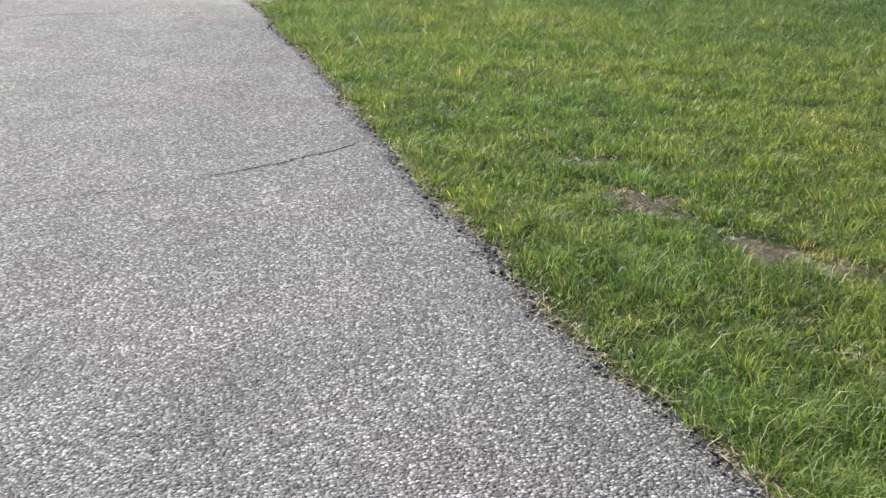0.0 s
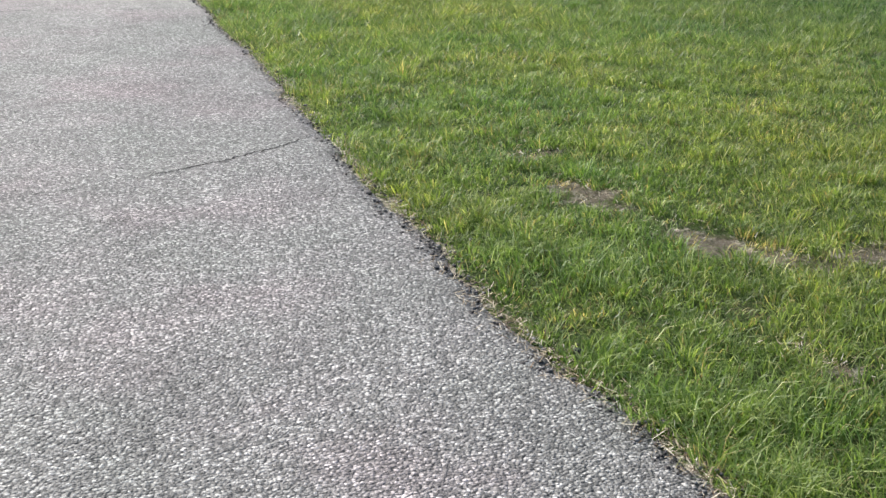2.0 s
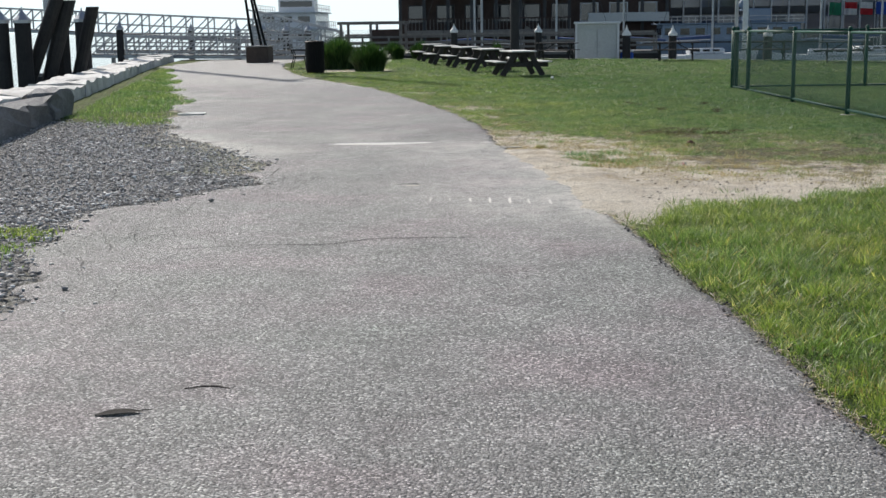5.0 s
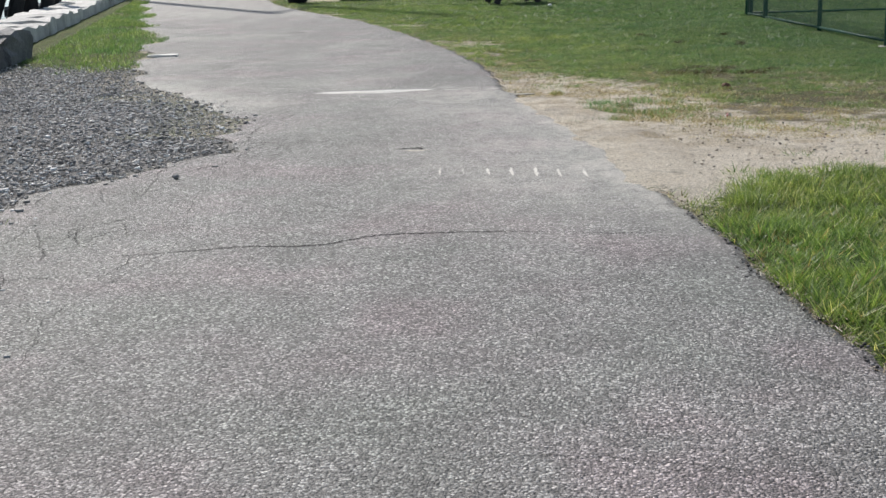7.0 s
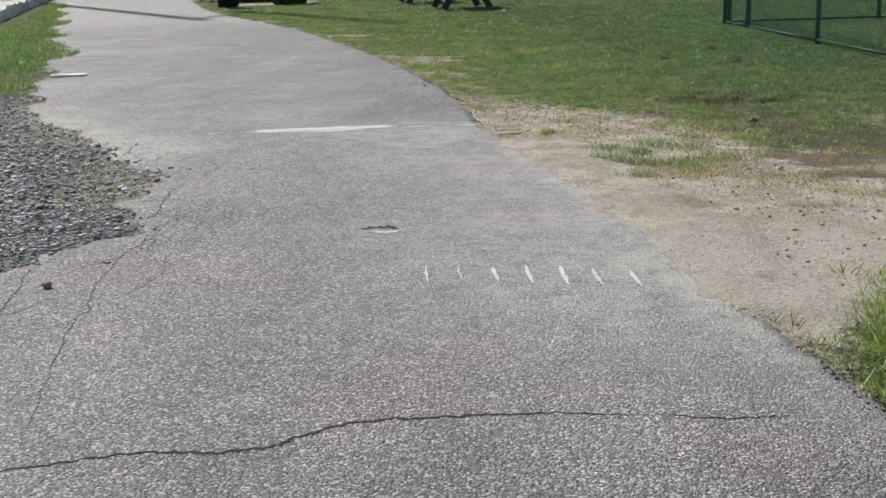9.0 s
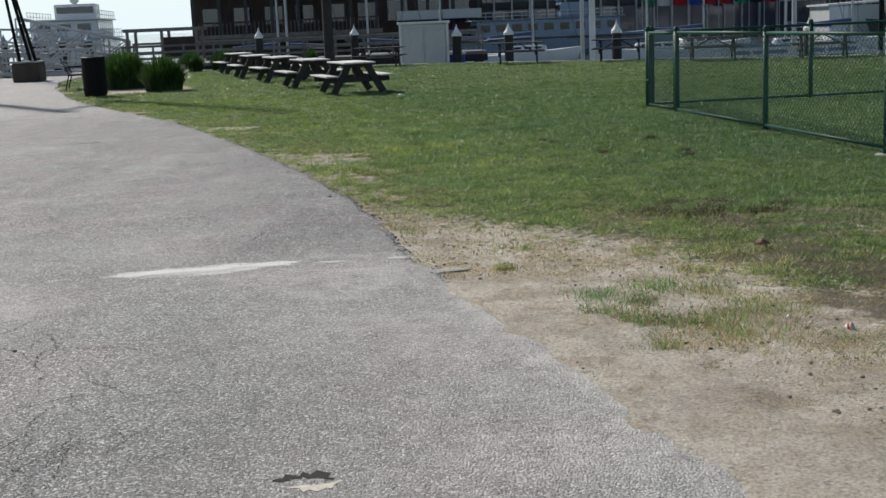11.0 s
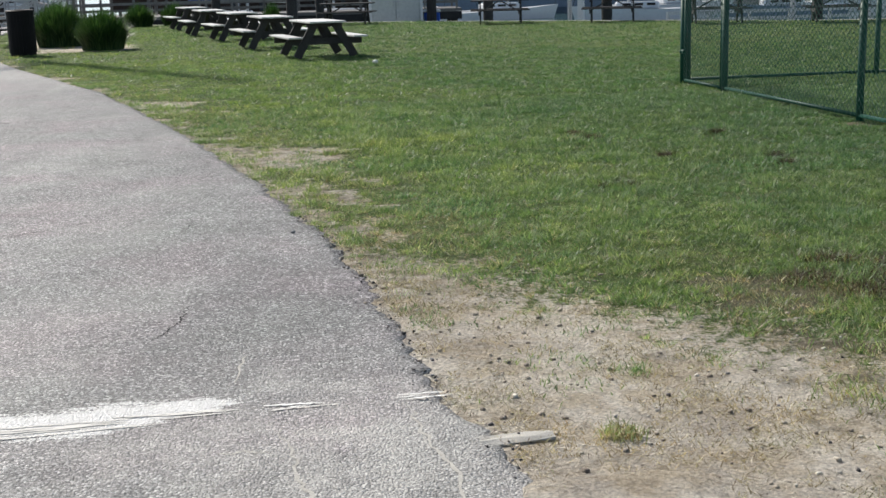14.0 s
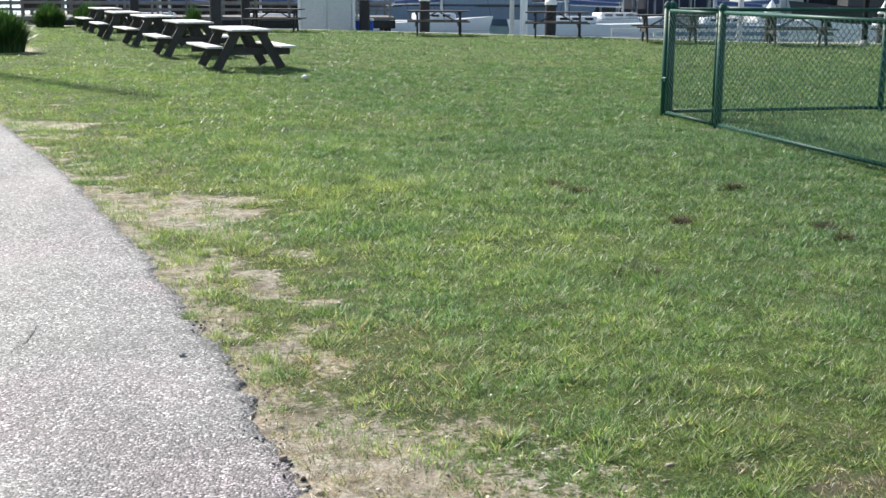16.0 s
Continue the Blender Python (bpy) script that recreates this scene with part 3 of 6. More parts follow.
def masks(x, y):
    """How bare, how dry and how gravelly the ground is at each place."""
    n1, n2 = fractal(x, y, 21, 1.4), fractal(x, y, 31, 4.5)
    core = poly_distance(CORE, x, y) + 0.30 * n1 + 0.16 * n2
    core = core + 0.22 * np.abs(fractal(x, y, 33, 2.6)) * step(15.4, 16.4, y)
    soft = 0.25 + 0.55 * step(15.4, 16.6, y)
    bare = 1 - step(-soft, soft * 1.3, core)
    from_path = x - lerp_line(RIGHT, y)
    worn = np.where(y < 11.4, 0.06 + 0.05 * step(8.5, 10.0, y), np.where(y < 18.6, 0.05, 0.08 + 0.66 * step(18.4, 20.0, y) * (1 - step(31, 36, y))))
    bare = np.maximum(bare, (1 - step(0.3, 1.0, from_path / (worn + 0.02) + np.where(y > 22.8, 1.7, 0.75) * n1 + np.where(y > 18.8, 1.3, 0.5) * n2)) * np.where(y > 18.8, 0.66, 0.5))
    scuff = np.zeros_like(bare)
    for sx, sy, r in SCUFFS:
        scuff = np.maximum(scuff, 1 - step(0.45, 1.35, np.hypot(x - sx, (y - sy)) / r + 0.8 * n2))
    dry = (1 - step(-0.3, 0.45, poly_distance(DRY, x, y) + 0.7 * n1 + 0.6 * n2)) * 0.95
    bare = np.maximum(bare, np.where(y < 10, 0.60, 0.55) * scuff)
    patchy = step(-0.28, 0.30, n2 + 0.6 * fractal(x, y, 37, 2.0))
    bare = np.maximum(bare, dry * 0.45 * step(0.05, 0.45, fractal(x, y, 39, 1.7) - 0.3 * n2))
    dry = np.maximum(dry * (0.4 + 0.6 * patchy), 0.86 * scuff)
    dry = np.maximum(dry, (1 - step(0.1, 0.9, from_path - worn + 0.3 * n1)) * 0.45 * (y > 18.5))
    dry = np.maximum(dry, 0.40 * step(0.06, 0.45, fractal(x, y, 35, 2.6) - 0.25 * n2) * (1 - 0.55 * step(1.5, 3.5, x) * step(16, 19, y)))
    le = lerp_line(LEFT, y)
    bed = poly_distance([(-9.2, 42.2), (-6.9, 42.6), (-7.2, 44.8), (-9.6, 51), (-11.6, 50.5), (-10.4, 45)], x, y)
    bare = np.maximum(bare, 0.7 * (1 - step(-0.4, 0.4, bed)))
    gravel = (x < le + 0.4) * (1 - step(19.3, 21.2, y + 0.5 * n1 - 0.6 * np.maximum(0, le - x - 0.5))) * 1.0
    verge = (x < le + 0.2) * (y > 14.2) * (1 - step(0.2, 1.1, (le - x) + 0.8 * n1)) * (1 - step(19.5, 21.5, y))
    bare = np.maximum(bare * (x > le), 0.6 * ((x < le + 0.2) & (y > 15.5)) * step(-0.2, 0.25, y - 17.3 - 0.6 * np.maximum(0, le - x) + 0.6 * n1) * (1 - step(20.0, 21.6, y + 0.6 * n1)))
    bare = np.maximum(bare, verge * 0.5)
    return bare, dry, gravel * (1 - np.maximum(verge * 0.6, bare * (x < le + 0.2) * 0.5)), verge


# lawn and gravel bed: one sheet from the seawall to the quay, with a finer middle
def build_land():
    rng = np.random.default_rng(3)
    ys = np.concatenate([np.linspace(-300, -12, 8)[:-1], np.arange(-12, 1, 1.0), np.arange(1, 34, 0.11)])
    ys_far = np.linspace(0, 1, 60)[1:] ** 1.1
    left_cols = np.linspace(0, 1, 26)[:-1]
    xs = np.concatenate([np.arange(-4, 8, 0.11), np.linspace(8, 24, 24)[1:], np.array([32, 60, 140, 400])])
    rows_x, rows_y = [], []
    for y in ys:
        w = lerp_line(WALL, y) - 0.25
        rows_x.append(np.concatenate([w + (-4.0 - w) * left_cols if w < -4.2 else -4.0 - 0.02 * (1 - left_cols), xs]))
        rows_y.append(np.full(len(xs) + len(left_cols), y))
    for v in ys_far:
        y0 = ys[-1] + v * 26
        w = lerp_line(WALL, y0) - 0.25
        x = np.concatenate([w + (-4.0 - w) * left_cols, xs])
        rows_x.append(x)
        rows_y.append(ys[-1] + v * (np.interp(x, FAR_EDGE_X, FAR_EDGE_Y) - ys[-1]))
    X, Y = np.array(rows_x), np.array(rows_y)
    bare, dry, gravel, verge = masks(X, Y)
    Z = -0.014 + 0.012 * fractal(X, Y, 51, 1.1) + 0.006 * fractal(X, Y, 52, 5.0)
    Z = Z - 0.012 * bare * (1 - 0.8 * step(13.5, 15.5, Y)) + 0.004 * step(13.5, 15.5, Y) * (1 - step(22, 24, Y)) + 0.05 * step(22, 27, Y) * step(-1.5, 1.0, X) * (1 - step(28, 33, Y))
    on_path = (X > lerp_line(LEFT, Y) + 0.25) & (X < lerp_line(RIGHT, Y) - np.where((Y > 11.4) & (Y < 16.8), 0.6, 0.22))
    Z = np.where(on_path, -0.09, np.minimum(Z, np.where((X < lerp_line(RIGHT, Y) + 0.1) & (X > lerp_line(LEFT, Y) - 0.1), -0.009, 1)))
    spill = step(11.2, 12.2, Y) * (1 - step(16.2, 17.0, Y))
    inward = lerp_line(RIGHT, Y) - X + 0.16 * fractal(X, Y, 81, 1.8) + 0.14 * fractal(X, Y, 82, 6.0)
    drift_z = 0.012 - 0.030 * step(-0.02, 0.30, inward) + 0.004 * fractal(X, Y, 83, 7.0)
    Z = np.where((spill > 0.5) & (inward > -0.5) & (inward < 0.30) & ~on_path, np.maximum(Z, drift_z), Z)
    Z = np.where((X <= lerp_line(LEFT, Y) - 0.1), np.minimum(Z, 0.0) + 0.004, Z)
    R, C = X.shape
    idx = np.arange(R * C).reshape(R, C)
    quads = np.stack([idx[:-1, :-1], idx[:-1, 1:], idx[1:, 1:], idx[1:, :-1]], -1).reshape(-1, 4)
    me = arrays_to_mesh("ground", np.stack([X, Y, Z], -1).reshape(-1, 3), quads, GROUND, True)
    for k, v in (("bare", bare), ("dry", dry), ("gravel", gravel)):
        float_layer(me, k, v.ravel())
    tagged(new("ground", me), "mown park lawn with worn sandy patches and a gravel margin", "ground", kind="structure")
    # the quay face along the far edge of the lawn
    bm = bmesh.new()
    far = [Vector((X[-1, c], Y[-1, c], 0)) for c in range(0, C)]
    top = [bm.verts.new(p + Vector((0, 0.0, -0.012))) for p in far]
    top2 = [bm.verts.new(p + Vector((0, 0.45, -0.014))) for p in far]
    low = [bm.verts.new(p + Vector((0, 0.45, -3.0))) for p in far]
    for a, b in ((top, top2), (top2, low)):
        for k in range(C - 1):
            bm.faces.new((a[k], a[k + 1], b[k + 1], b[k]))
    tagged(new("quay_edge", mesh_of(bm, "quay_edge", CONCRETE)), "weathered concrete quay edge above the water", "quay", kind="structure")


def path_height(x, y):
    return 0.003 + 0.004 * fractal(x, y, 61, 0.8)


def build_path():
    ys = np.concatenate([np.arange(-40, 1, 1.0), np.arange(1, 16, 0.07), np.arange(16, 23, 0.035), np.arange(23, 30, 0.07), np.arange(30, 60, 0.4)])
    u = np.concatenate([[0.0], np.linspace(0, 1, 61), [1.0]])
    L, R = left_edge(ys), right_edge(ys)
    X = L[:, None] + (R - L)[:, None] * u[None, :]
    Y = np.repeat(ys[:, None], len(u), 1)
    edge_d = np.minimum(X - L[:, None], R[:, None] - X)
    Z = path_height(X, Y) - 0.012 * (1 - step(0, 0.10, edge_d))
    Z[:, 0] = Z[:, -1] = -0.10
    n1, n2 = fractal(X, Y, 71, 0.9), fractal(X, Y, 72, 3.0)
    from_right = R[:, None] - X
    window = step(9.6, 12.4, Y) * (1 - step(17.2, 18.6, Y))
    dust = window * np.maximum((1 - step(0.02, 0.55, from_right + 0.26 * n1 + 0.16 * n2)) * 1.25, (1 - step(0.05, 2.3, from_right + 0.5 * n1)) * 0.75) * (1 - 0.5 * step(15.6, 16.6, Y))
    dust = np.maximum(dust, 0.9 * np.exp(-((Y - 17.0 - 0.25 * n1) / 0.7) ** 2) * (1 - step(0.0, 1.1, from_right + 0.4 * n2)))
    dust = np.maximum(dust, 0.9 * np.exp(-((Y - (13.55 + 0.12 * (X + 1))) / 0.55) ** 2) * (1 - step(0.3, 1.9, from_right + 0.4 * n1)))
    dust = np.maximum(dust, 0.85 * np.exp(-((Y - 16.95 - 0.2 * n1) / 0.55) ** 2) * (1 - step(0.2, 2.6, from_right + 0.3 * n2)))
    dust = np.maximum(dust, 0.85 * (X < L[:, None] + 1.6) * step(15.0, 16.2, Y) * (1 - step(18.0, 20.0, Y)) * (1 - step(0.0, 1.5, X - L[:, None] + 0.7 * n1)))
    dust = np.maximum(dust, 0.75 * (1 - step(0.2, 1.2, np.hypot((X + 1.95) / 0.8, (Y - 16.8) / 0.9) + 1.1 * n2)))
    dust = np.maximum(dust, 0.5 * step(31, 36, Y))
    dust = np.maximum(dust, 0.35 * np.clip(n1 * 1.5, 0, 1) * step(9, 12, Y))
    rim = 0.45 * (1 - step(0.0, 0.22, from_right + 0.14 * n2)) * (1 - 0.6 * step(14, 17, Y))
    rim = np.maximum(rim * (1 - window * 0.8), 0.7 * (1 - step(0.1, 0.5, np.hypot((X + 2.45) * 0.6, (Y - 19.3)) * 0.9)))
    rim = np.maximum(rim, 0.55 * (Y > 17.6) * (Y < 21) * (1 - step(0.2, 1.6, from_right + 0.5 * n1)))
    Rn, C = X.shape
    idx = np.arange(Rn * C).reshape(Rn, C)
    quads = np.stack([idx[:-1, :-1], idx[:-1, 1:], idx[1:, 1:], idx[1:, :-1]], -1).reshape(-1, 4)
    me = arrays_to_mesh("road", np.stack([X, Y, Z], -1).reshape(-1, 3), quads, ASPHALT, True)
    float_layer(me, "dust", dust.ravel())
    float_layer(me, "edge", rim.ravel())
    middle = np.interp(X, (-4.2, -3.5, -3.28, -3.0, -2.74, -2.6, -2.42), (17.16, 17.23, 17.26, 17.27, 17.33, 17.39, 17.41))
    half = np.interp(X, (-3.6, -3.28, -3.0, -2.87, -2.74, -2.6, -2.42), (0.11, 0.14, 0.19, 0.19, 0.15, 0.09, 0.06))
    line = np.exp(-((Y - middle) / half) ** 2) * step(-3.85, -3.45, X) * (1 - step(-2.50, -2.36, X)) * (0.92 + 0.3 * n2)
    float_layer(me, "paint", np.clip(line, 0, 1).ravel())
    tagged(new("road", me), "worn grey asphalt path with cracks and sandy dust", "path", kind="structure")


def build_water():
    bm = bmesh.new()
    vs = [bm.verts.new(p) for p in ((-4000, -4000, -1.15), (4000, -4000, -1.15), (4000, 4000, -1.15), (-4000, 4000, -1.15))]
    bm.faces.new(vs)
    tagged(new("water", mesh_of(bm, "water", WATER)), "pale green harbour water with small ripples", "water", kind="structure")


build_land()
build_path()
build_water()


# ---- grass, gravel and litter ----
def blades(name, x, y, z, height, width, lean, material, rng, segments=2, turn=None, tone=None):
    """Single blades of grass at the given places: bent, tapered slips, or straight ones of one face."""
    n = len(x)
    a, t = rng.uniform(0, 2 * np.pi, n), rng.uniform(0, 2 * np.pi, n) if turn is None else turn
    c, s = np.cos(a) * width / 2, np.sin(a) * width / 2
    out = np.stack([np.cos(t), np.sin(t)], -1) * (lean * height)[:, None]
    base = np.stack([x, y, z], -1)
    side = np.stack([c, s, np.zeros(n)], -1)
    if segments == 2:
        mid = base + np.concatenate([out * 0.32, (height * 0.58)[:, None]], -1)
        tip = base + np.concatenate([out, (height * (1 - 0.25 * lean))[:, None]], -1)
        v = np.stack([base - side, base + side, mid - side * 0.75, mid + side * 0.75, tip], 1).reshape(-1, 3)
        k = np.arange(n)[:, None] * 5
        f = np.concatenate([k + np.array([[0, 1, 3]]), k + np.array([[0, 3, 2]]), k + np.array([[2, 3, 4]])], 0)
    else:
        tip = base + np.concatenate([out, height[:, None]], -1)
        v = np.stack([base - side, base + side, tip], 1).reshape(-1, 3)
        f = np.arange(n)[:, None] * 3 + np.array([[0, 1, 2]])
    me = arrays_to_mesh(name, v, f, material)
    float_layer(me, "tip", np.tile([0.0, 0.0, 0.5, 0.5, 1.0] if segments == 2 else [0.0, 0.0, 1.0], n))
    float_layer(me, "tone", np.repeat(np.full(n, 0.5) if tone is None else tone, 5 if segments == 2 else 3))
    return me


def lawn_height(x, y):
    z = -0.014 + 0.012 * fractal(x, y, 51, 1.1) + 0.006 * fractal(x, y, 52, 5.0)
    z = z + 0.05 * step(22, 27, y) * step(-1.5, 1.0, x) * (1 - step(28, 33, y))
    return z


def build_grass():
    rng = np.random.default_rng(11)
    parts_green, parts_dry = [], []

    def sow(x0, x1, y0, y1, per_m2, tall, wide, keep=None, stray=0.06, tuft_r=0.03, per_tuft=22, fill=0.38):
        """Grass in small tufts whose blades lean outwards, each tuft with its own height and green, over a shorter
        filling toned darker as shade.
        """
        n = int((x1 - x0) * (y1 - y0) * per_m2)
        m = int(n * (1 - fill)) // per_tuft
        own = np.concatenate([np.repeat(np.arange(m), per_tuft), m + np.arange(n - m * per_tuft)])
        total = own[-1] + 1
        cx, cy = rng.uniform(x0, x1, total), rng.uniform(y0, y1, total)
        bare, dry, gravel, verge = masks(cx, cy)
        tuft = 0.6 * fractal(cx, cy, 91, 3.2) + 0.75 * fractal(cx, cy, 92, 9.0)
        is_tuft = np.arange(total) < m
        thin = np.where(is_tuft, 1 - step(0.12, 0.92, bare + 0.30 * fractal(cx, cy, 98, 7.0) * (bare > 0.04)), 1 - step(0.10, 0.50, bare))
        live = rng.random(total) < thin * (0.95 + 0.5 * tuft) * (1 - 0.16 * dry - 0.48 * step(0.35, 0.8, dry))
        live &= cy < np.interp(cx, FAR_EDGE_X, FAR_EDGE_Y) - 0.1
        if keep is not None:
            live &= keep(cx, cy)
        size = np.where(is_tuft, rng.uniform(0.55, 1.45, total), 0.0)
        high = np.where(is_tuft, rng.uniform(0.55, 1.4, total) * np.clip(1 + 1.2 * tuft, 0.4, 2.1), 0.75 * np.clip(1 + 0.9 * tuft, 0.45, 1.6)) * (1 - 0.3 * dry - 0.25 * bare)
        # filler gets a darker tone: shade in the gaps between tufts, put into colour
        green = np.where(is_tuft, rng.normal(0.52, 0.26, total), rng.normal(0.27, 0.14, total))
        sel = live[own]
        own = own[sel]
        k = len(own)
        dx, dy = rng.normal(0, tuft_r, k) * size[own], rng.normal(0, tuft_r, k) * size[own]
        x, y = cx[own] + dx, cy[own] + dy
        out = np.where(is_tuft[own], np.arctan2(dy, dx) + rng.normal(0, 0.7, k), rng.uniform(0, 2 * np.pi, k))
        reach = np.hypot(dx, dy) / tuft_r
        h = tall * rng.uniform(0.6, 1.2, k) * high[own] * (1 - 0.16 * np.minimum(reach, 2.5))
        lean = np.where(is_tuft[own], np.clip(rng.uniform(0.15, 0.9, k) + 0.35 * reach, 0.1, 1.9), rng.uniform(0.6, 2.0, k))
        w = wide * rng.uniform(0.7, 1.3, k)
        brown = rng.random(k) < stray + 0.78 * step(0.30, 0.80, dry[own]) + 0.18 * dry[own] + 0.15 * bare[own]
        ok = x > right_edge(y) + 0.012
        tone = np.clip(green[own] + rng.normal(0, 0.08, k), 0, 1)
        for pick, store in ((ok & ~brown, parts_green), (ok & brown, parts_dry)):
            store.append((x[pick], y[pick], lawn_height(x[pick], y[pick]), h[pick], w[pick], lean[pick], out[pick], tone[pick]))

    near = lambda x, y: x < 1.6 + 0.47 * y
    def plant(segments, mat, label, dry_label):
        for name, store, m, lab in (("grass", parts_green, mat, label), ("dry_grass", parts_dry, DRY_GRASS, dry_label)):
            cols = [np.concatenate(c) for c in zip(*store)]
            tagged(new(name, blades(name, *cols[:6], m, rng, segments, *cols[6:])), lab, "grass", kind="stuff")
            store.clear()

    sow(0.0, 5.6, 1.5, 8.0, 10000, 0.054, 0.0036, near, stray=0.08, tuft_r=0.030, per_tuft=26, fill=0.45)
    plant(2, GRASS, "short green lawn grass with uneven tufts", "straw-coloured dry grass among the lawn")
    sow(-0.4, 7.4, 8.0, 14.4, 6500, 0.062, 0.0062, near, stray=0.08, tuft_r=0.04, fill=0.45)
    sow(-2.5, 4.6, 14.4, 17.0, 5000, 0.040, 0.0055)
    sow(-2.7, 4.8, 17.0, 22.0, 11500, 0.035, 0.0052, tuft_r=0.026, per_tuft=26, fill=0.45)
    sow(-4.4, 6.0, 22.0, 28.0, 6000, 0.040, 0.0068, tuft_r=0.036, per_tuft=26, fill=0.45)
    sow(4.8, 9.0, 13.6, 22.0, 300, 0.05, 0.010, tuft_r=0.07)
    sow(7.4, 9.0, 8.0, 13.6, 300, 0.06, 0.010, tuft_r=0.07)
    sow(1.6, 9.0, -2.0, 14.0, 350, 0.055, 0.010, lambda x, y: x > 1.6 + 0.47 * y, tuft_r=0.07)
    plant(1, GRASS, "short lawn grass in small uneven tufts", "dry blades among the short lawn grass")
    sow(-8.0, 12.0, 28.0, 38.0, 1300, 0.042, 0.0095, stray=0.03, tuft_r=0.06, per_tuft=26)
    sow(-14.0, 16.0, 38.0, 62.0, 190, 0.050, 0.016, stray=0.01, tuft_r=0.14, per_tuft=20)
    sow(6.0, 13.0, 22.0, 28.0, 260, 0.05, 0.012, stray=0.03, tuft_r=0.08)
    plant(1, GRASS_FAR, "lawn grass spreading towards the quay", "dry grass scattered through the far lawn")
    # stubble of dead grass left standing on the trodden sand
    m = 300000
    x, y = rng.uniform(-2.6, 5.0, m), rng.uniform(13.4, 21.0, m)
    b, d, g, v = masks(x, y)
    ok = (x > right_edge(y) + 0.03) & (rng.random(m) < (b + 0.4 * d) * np.clip(0.35 + 1.5 * fractal(x, y, 101, 2.8) + 1.1 * fractal(x, y, 102, 9.0), 0, 1) * step(13.4, 15.2, y + 0.3 * x))
    x, y = x[ok], y[ok]
    tagged(new("stubble", blades("stubble", x, y, lawn_height(x, y), rng.uniform(0.007, 0.028, len(x)), np.full(len(x), 0.0042), rng.uniform(0.6, 2.2, len(x)), STUBBLE, rng, 1)), "trodden straw stubble on the sandy ground", "grass", kind="stuff")
    m = 60000
    x, y = rng.uniform(-2.6, 4.0, m), rng.uniform(13.8, 21.0, m)
    b, d, g, v = masks(x, y)
    ok = (x > right_edge(y) + 0.05) & (b > 0.2) & (rng.random(m) < np.clip(2.4 * fractal(x, y, 105, 2.3) + 1.2 * fractal(x, y, 106, 8.0) - 0.35 + 0.12 * (y - 17.5) + 0.25 * x * (y < 18.5) + 0.45 * (x > 0.2) * (y < 16.5), 0, 1))
    x, y = x[ok], y[ok]
    tagged(new("grass", blades("grass", x, y, lawn_height(x, y) - 0.002, rng.uniform(0.014, 0.045, len(x)), np.full(len(x), 0.0045), rng.uniform(0.5, 1.8, len(x)), GRASS, rng)), "sparse green shoots in the trodden sand", "grass", kind="stuff")
    # clumps of half-dead grass that survive in the trodden ground
    gx, gy, gh, sx, sy, sh = [], [], [], [], [], []
    for cx, cy, r in ((0.22, 18.8, 0.10), (0.47, 18.5, 0.12), (0.75, 19.05, 0.10), (0.50, 19.25, 0.10), (0.54, 17.16, 0.06), (-0.73, 15.61, 0.1), (-0.51, 15.85, 0.08), (-0.51, 15.35, 0.14), (-0.02, 16.55, 0.12), (-0.15, 16.05, 0.12), (-0.16, 15.37, 0.14), (-0.63, 14.9, 0.12), (-0.21, 17.2, 0.11), (0.06, 15.57, 0.14), (-0.33, 15.29, 0.1), (-0.2, 15.08, 0.13), (-0.6, 15.45, 0.1), (0.39, 16.56, 0.14), (0.35, 17.05, 0.12), (-1.14, 16.93, 0.05)):
        for k, ax, ay, ah, tall in ((120, gx, gy, gh, 0.07), (150, sx, sy, sh, 0.06)):
            ax.append(rng.normal(cx, r * 0.75, k)), ay.append(rng.normal(cy, r * 0.75, k)), ah.append(tall * rng.uniform(0.3, 1.0, k))
    for ax, ay, ah, mat, label in ((gx, gy, gh, GRASS, "green clumps in the trodden sandy ground"), (sx, sy, sh, STUBBLE, "brown dead blades in the clumps")):
        ax, ay, ah = np.concatenate(ax), np.concatenate(ay), np.concatenate(ah)
        tagged(new("grass", blades("grass", ax, ay, lawn_height(ax, ay), ah, np.full(len(ax), 0.004), rng.uniform(0.4, 1.8, len(ax)), mat, rng)), label, "grass", kind="stuff")
    # torn, rotted turf beside the crossing and dark tussocks out on the lawn
    bx, by, bh = [], [], []
    for cx, cy, r, tall in ((0.22, 18.85, 0.13, 0.06), (0.47, 18.55, 0.15, 0.07), (0.62, 18.8, 0.12, 0.07), (0.78, 19.1, 0.12, 0.06), (0.48, 19.25, 0.12, 0.06), (1.0, 18.6, 0.14, 0.06), (1.25, 18.9, 0.10, 0.05),
                            (-0.14, 21.73, 0.09, 0.06), (-0.04, 21.68, 0.06, 0.06), (0.17, 24.23, 0.06, 0.06), (0.07, 24.49, 0.06, 0.06), (0.56, 23.06, 0.06, 0.06), (1.39, 22.78, 0.06, 0.06), (1.37, 22.46, 0.06, 0.06), (1.34, 24.23, 0.06, 0.06)):
        k = int(4200 * r)
        bx.append(rng.normal(cx, r * 0.6, k)), by.append(rng.normal(cy, r * 0.5, k)), bh.append(tall * rng.uniform(0.35, 1.0, k))
    bx, by, bh = np.concatenate(bx), np.concatenate(by), np.concatenate(bh)
    tagged(new("dead_turf", blades("dead_turf", bx, by, lawn_height(bx, by), bh, np.full(len(bx), 0.006), rng.uniform(0.4, 1.8, len(bx)), THATCH, rng, 1)), "dark rotted tussocks of dead grass in the lawn", "grass", kind="stuff")
    # rank weeds round the covered stack
    m = 9000
    x = rng.uniform(3.2, 7.5, m)
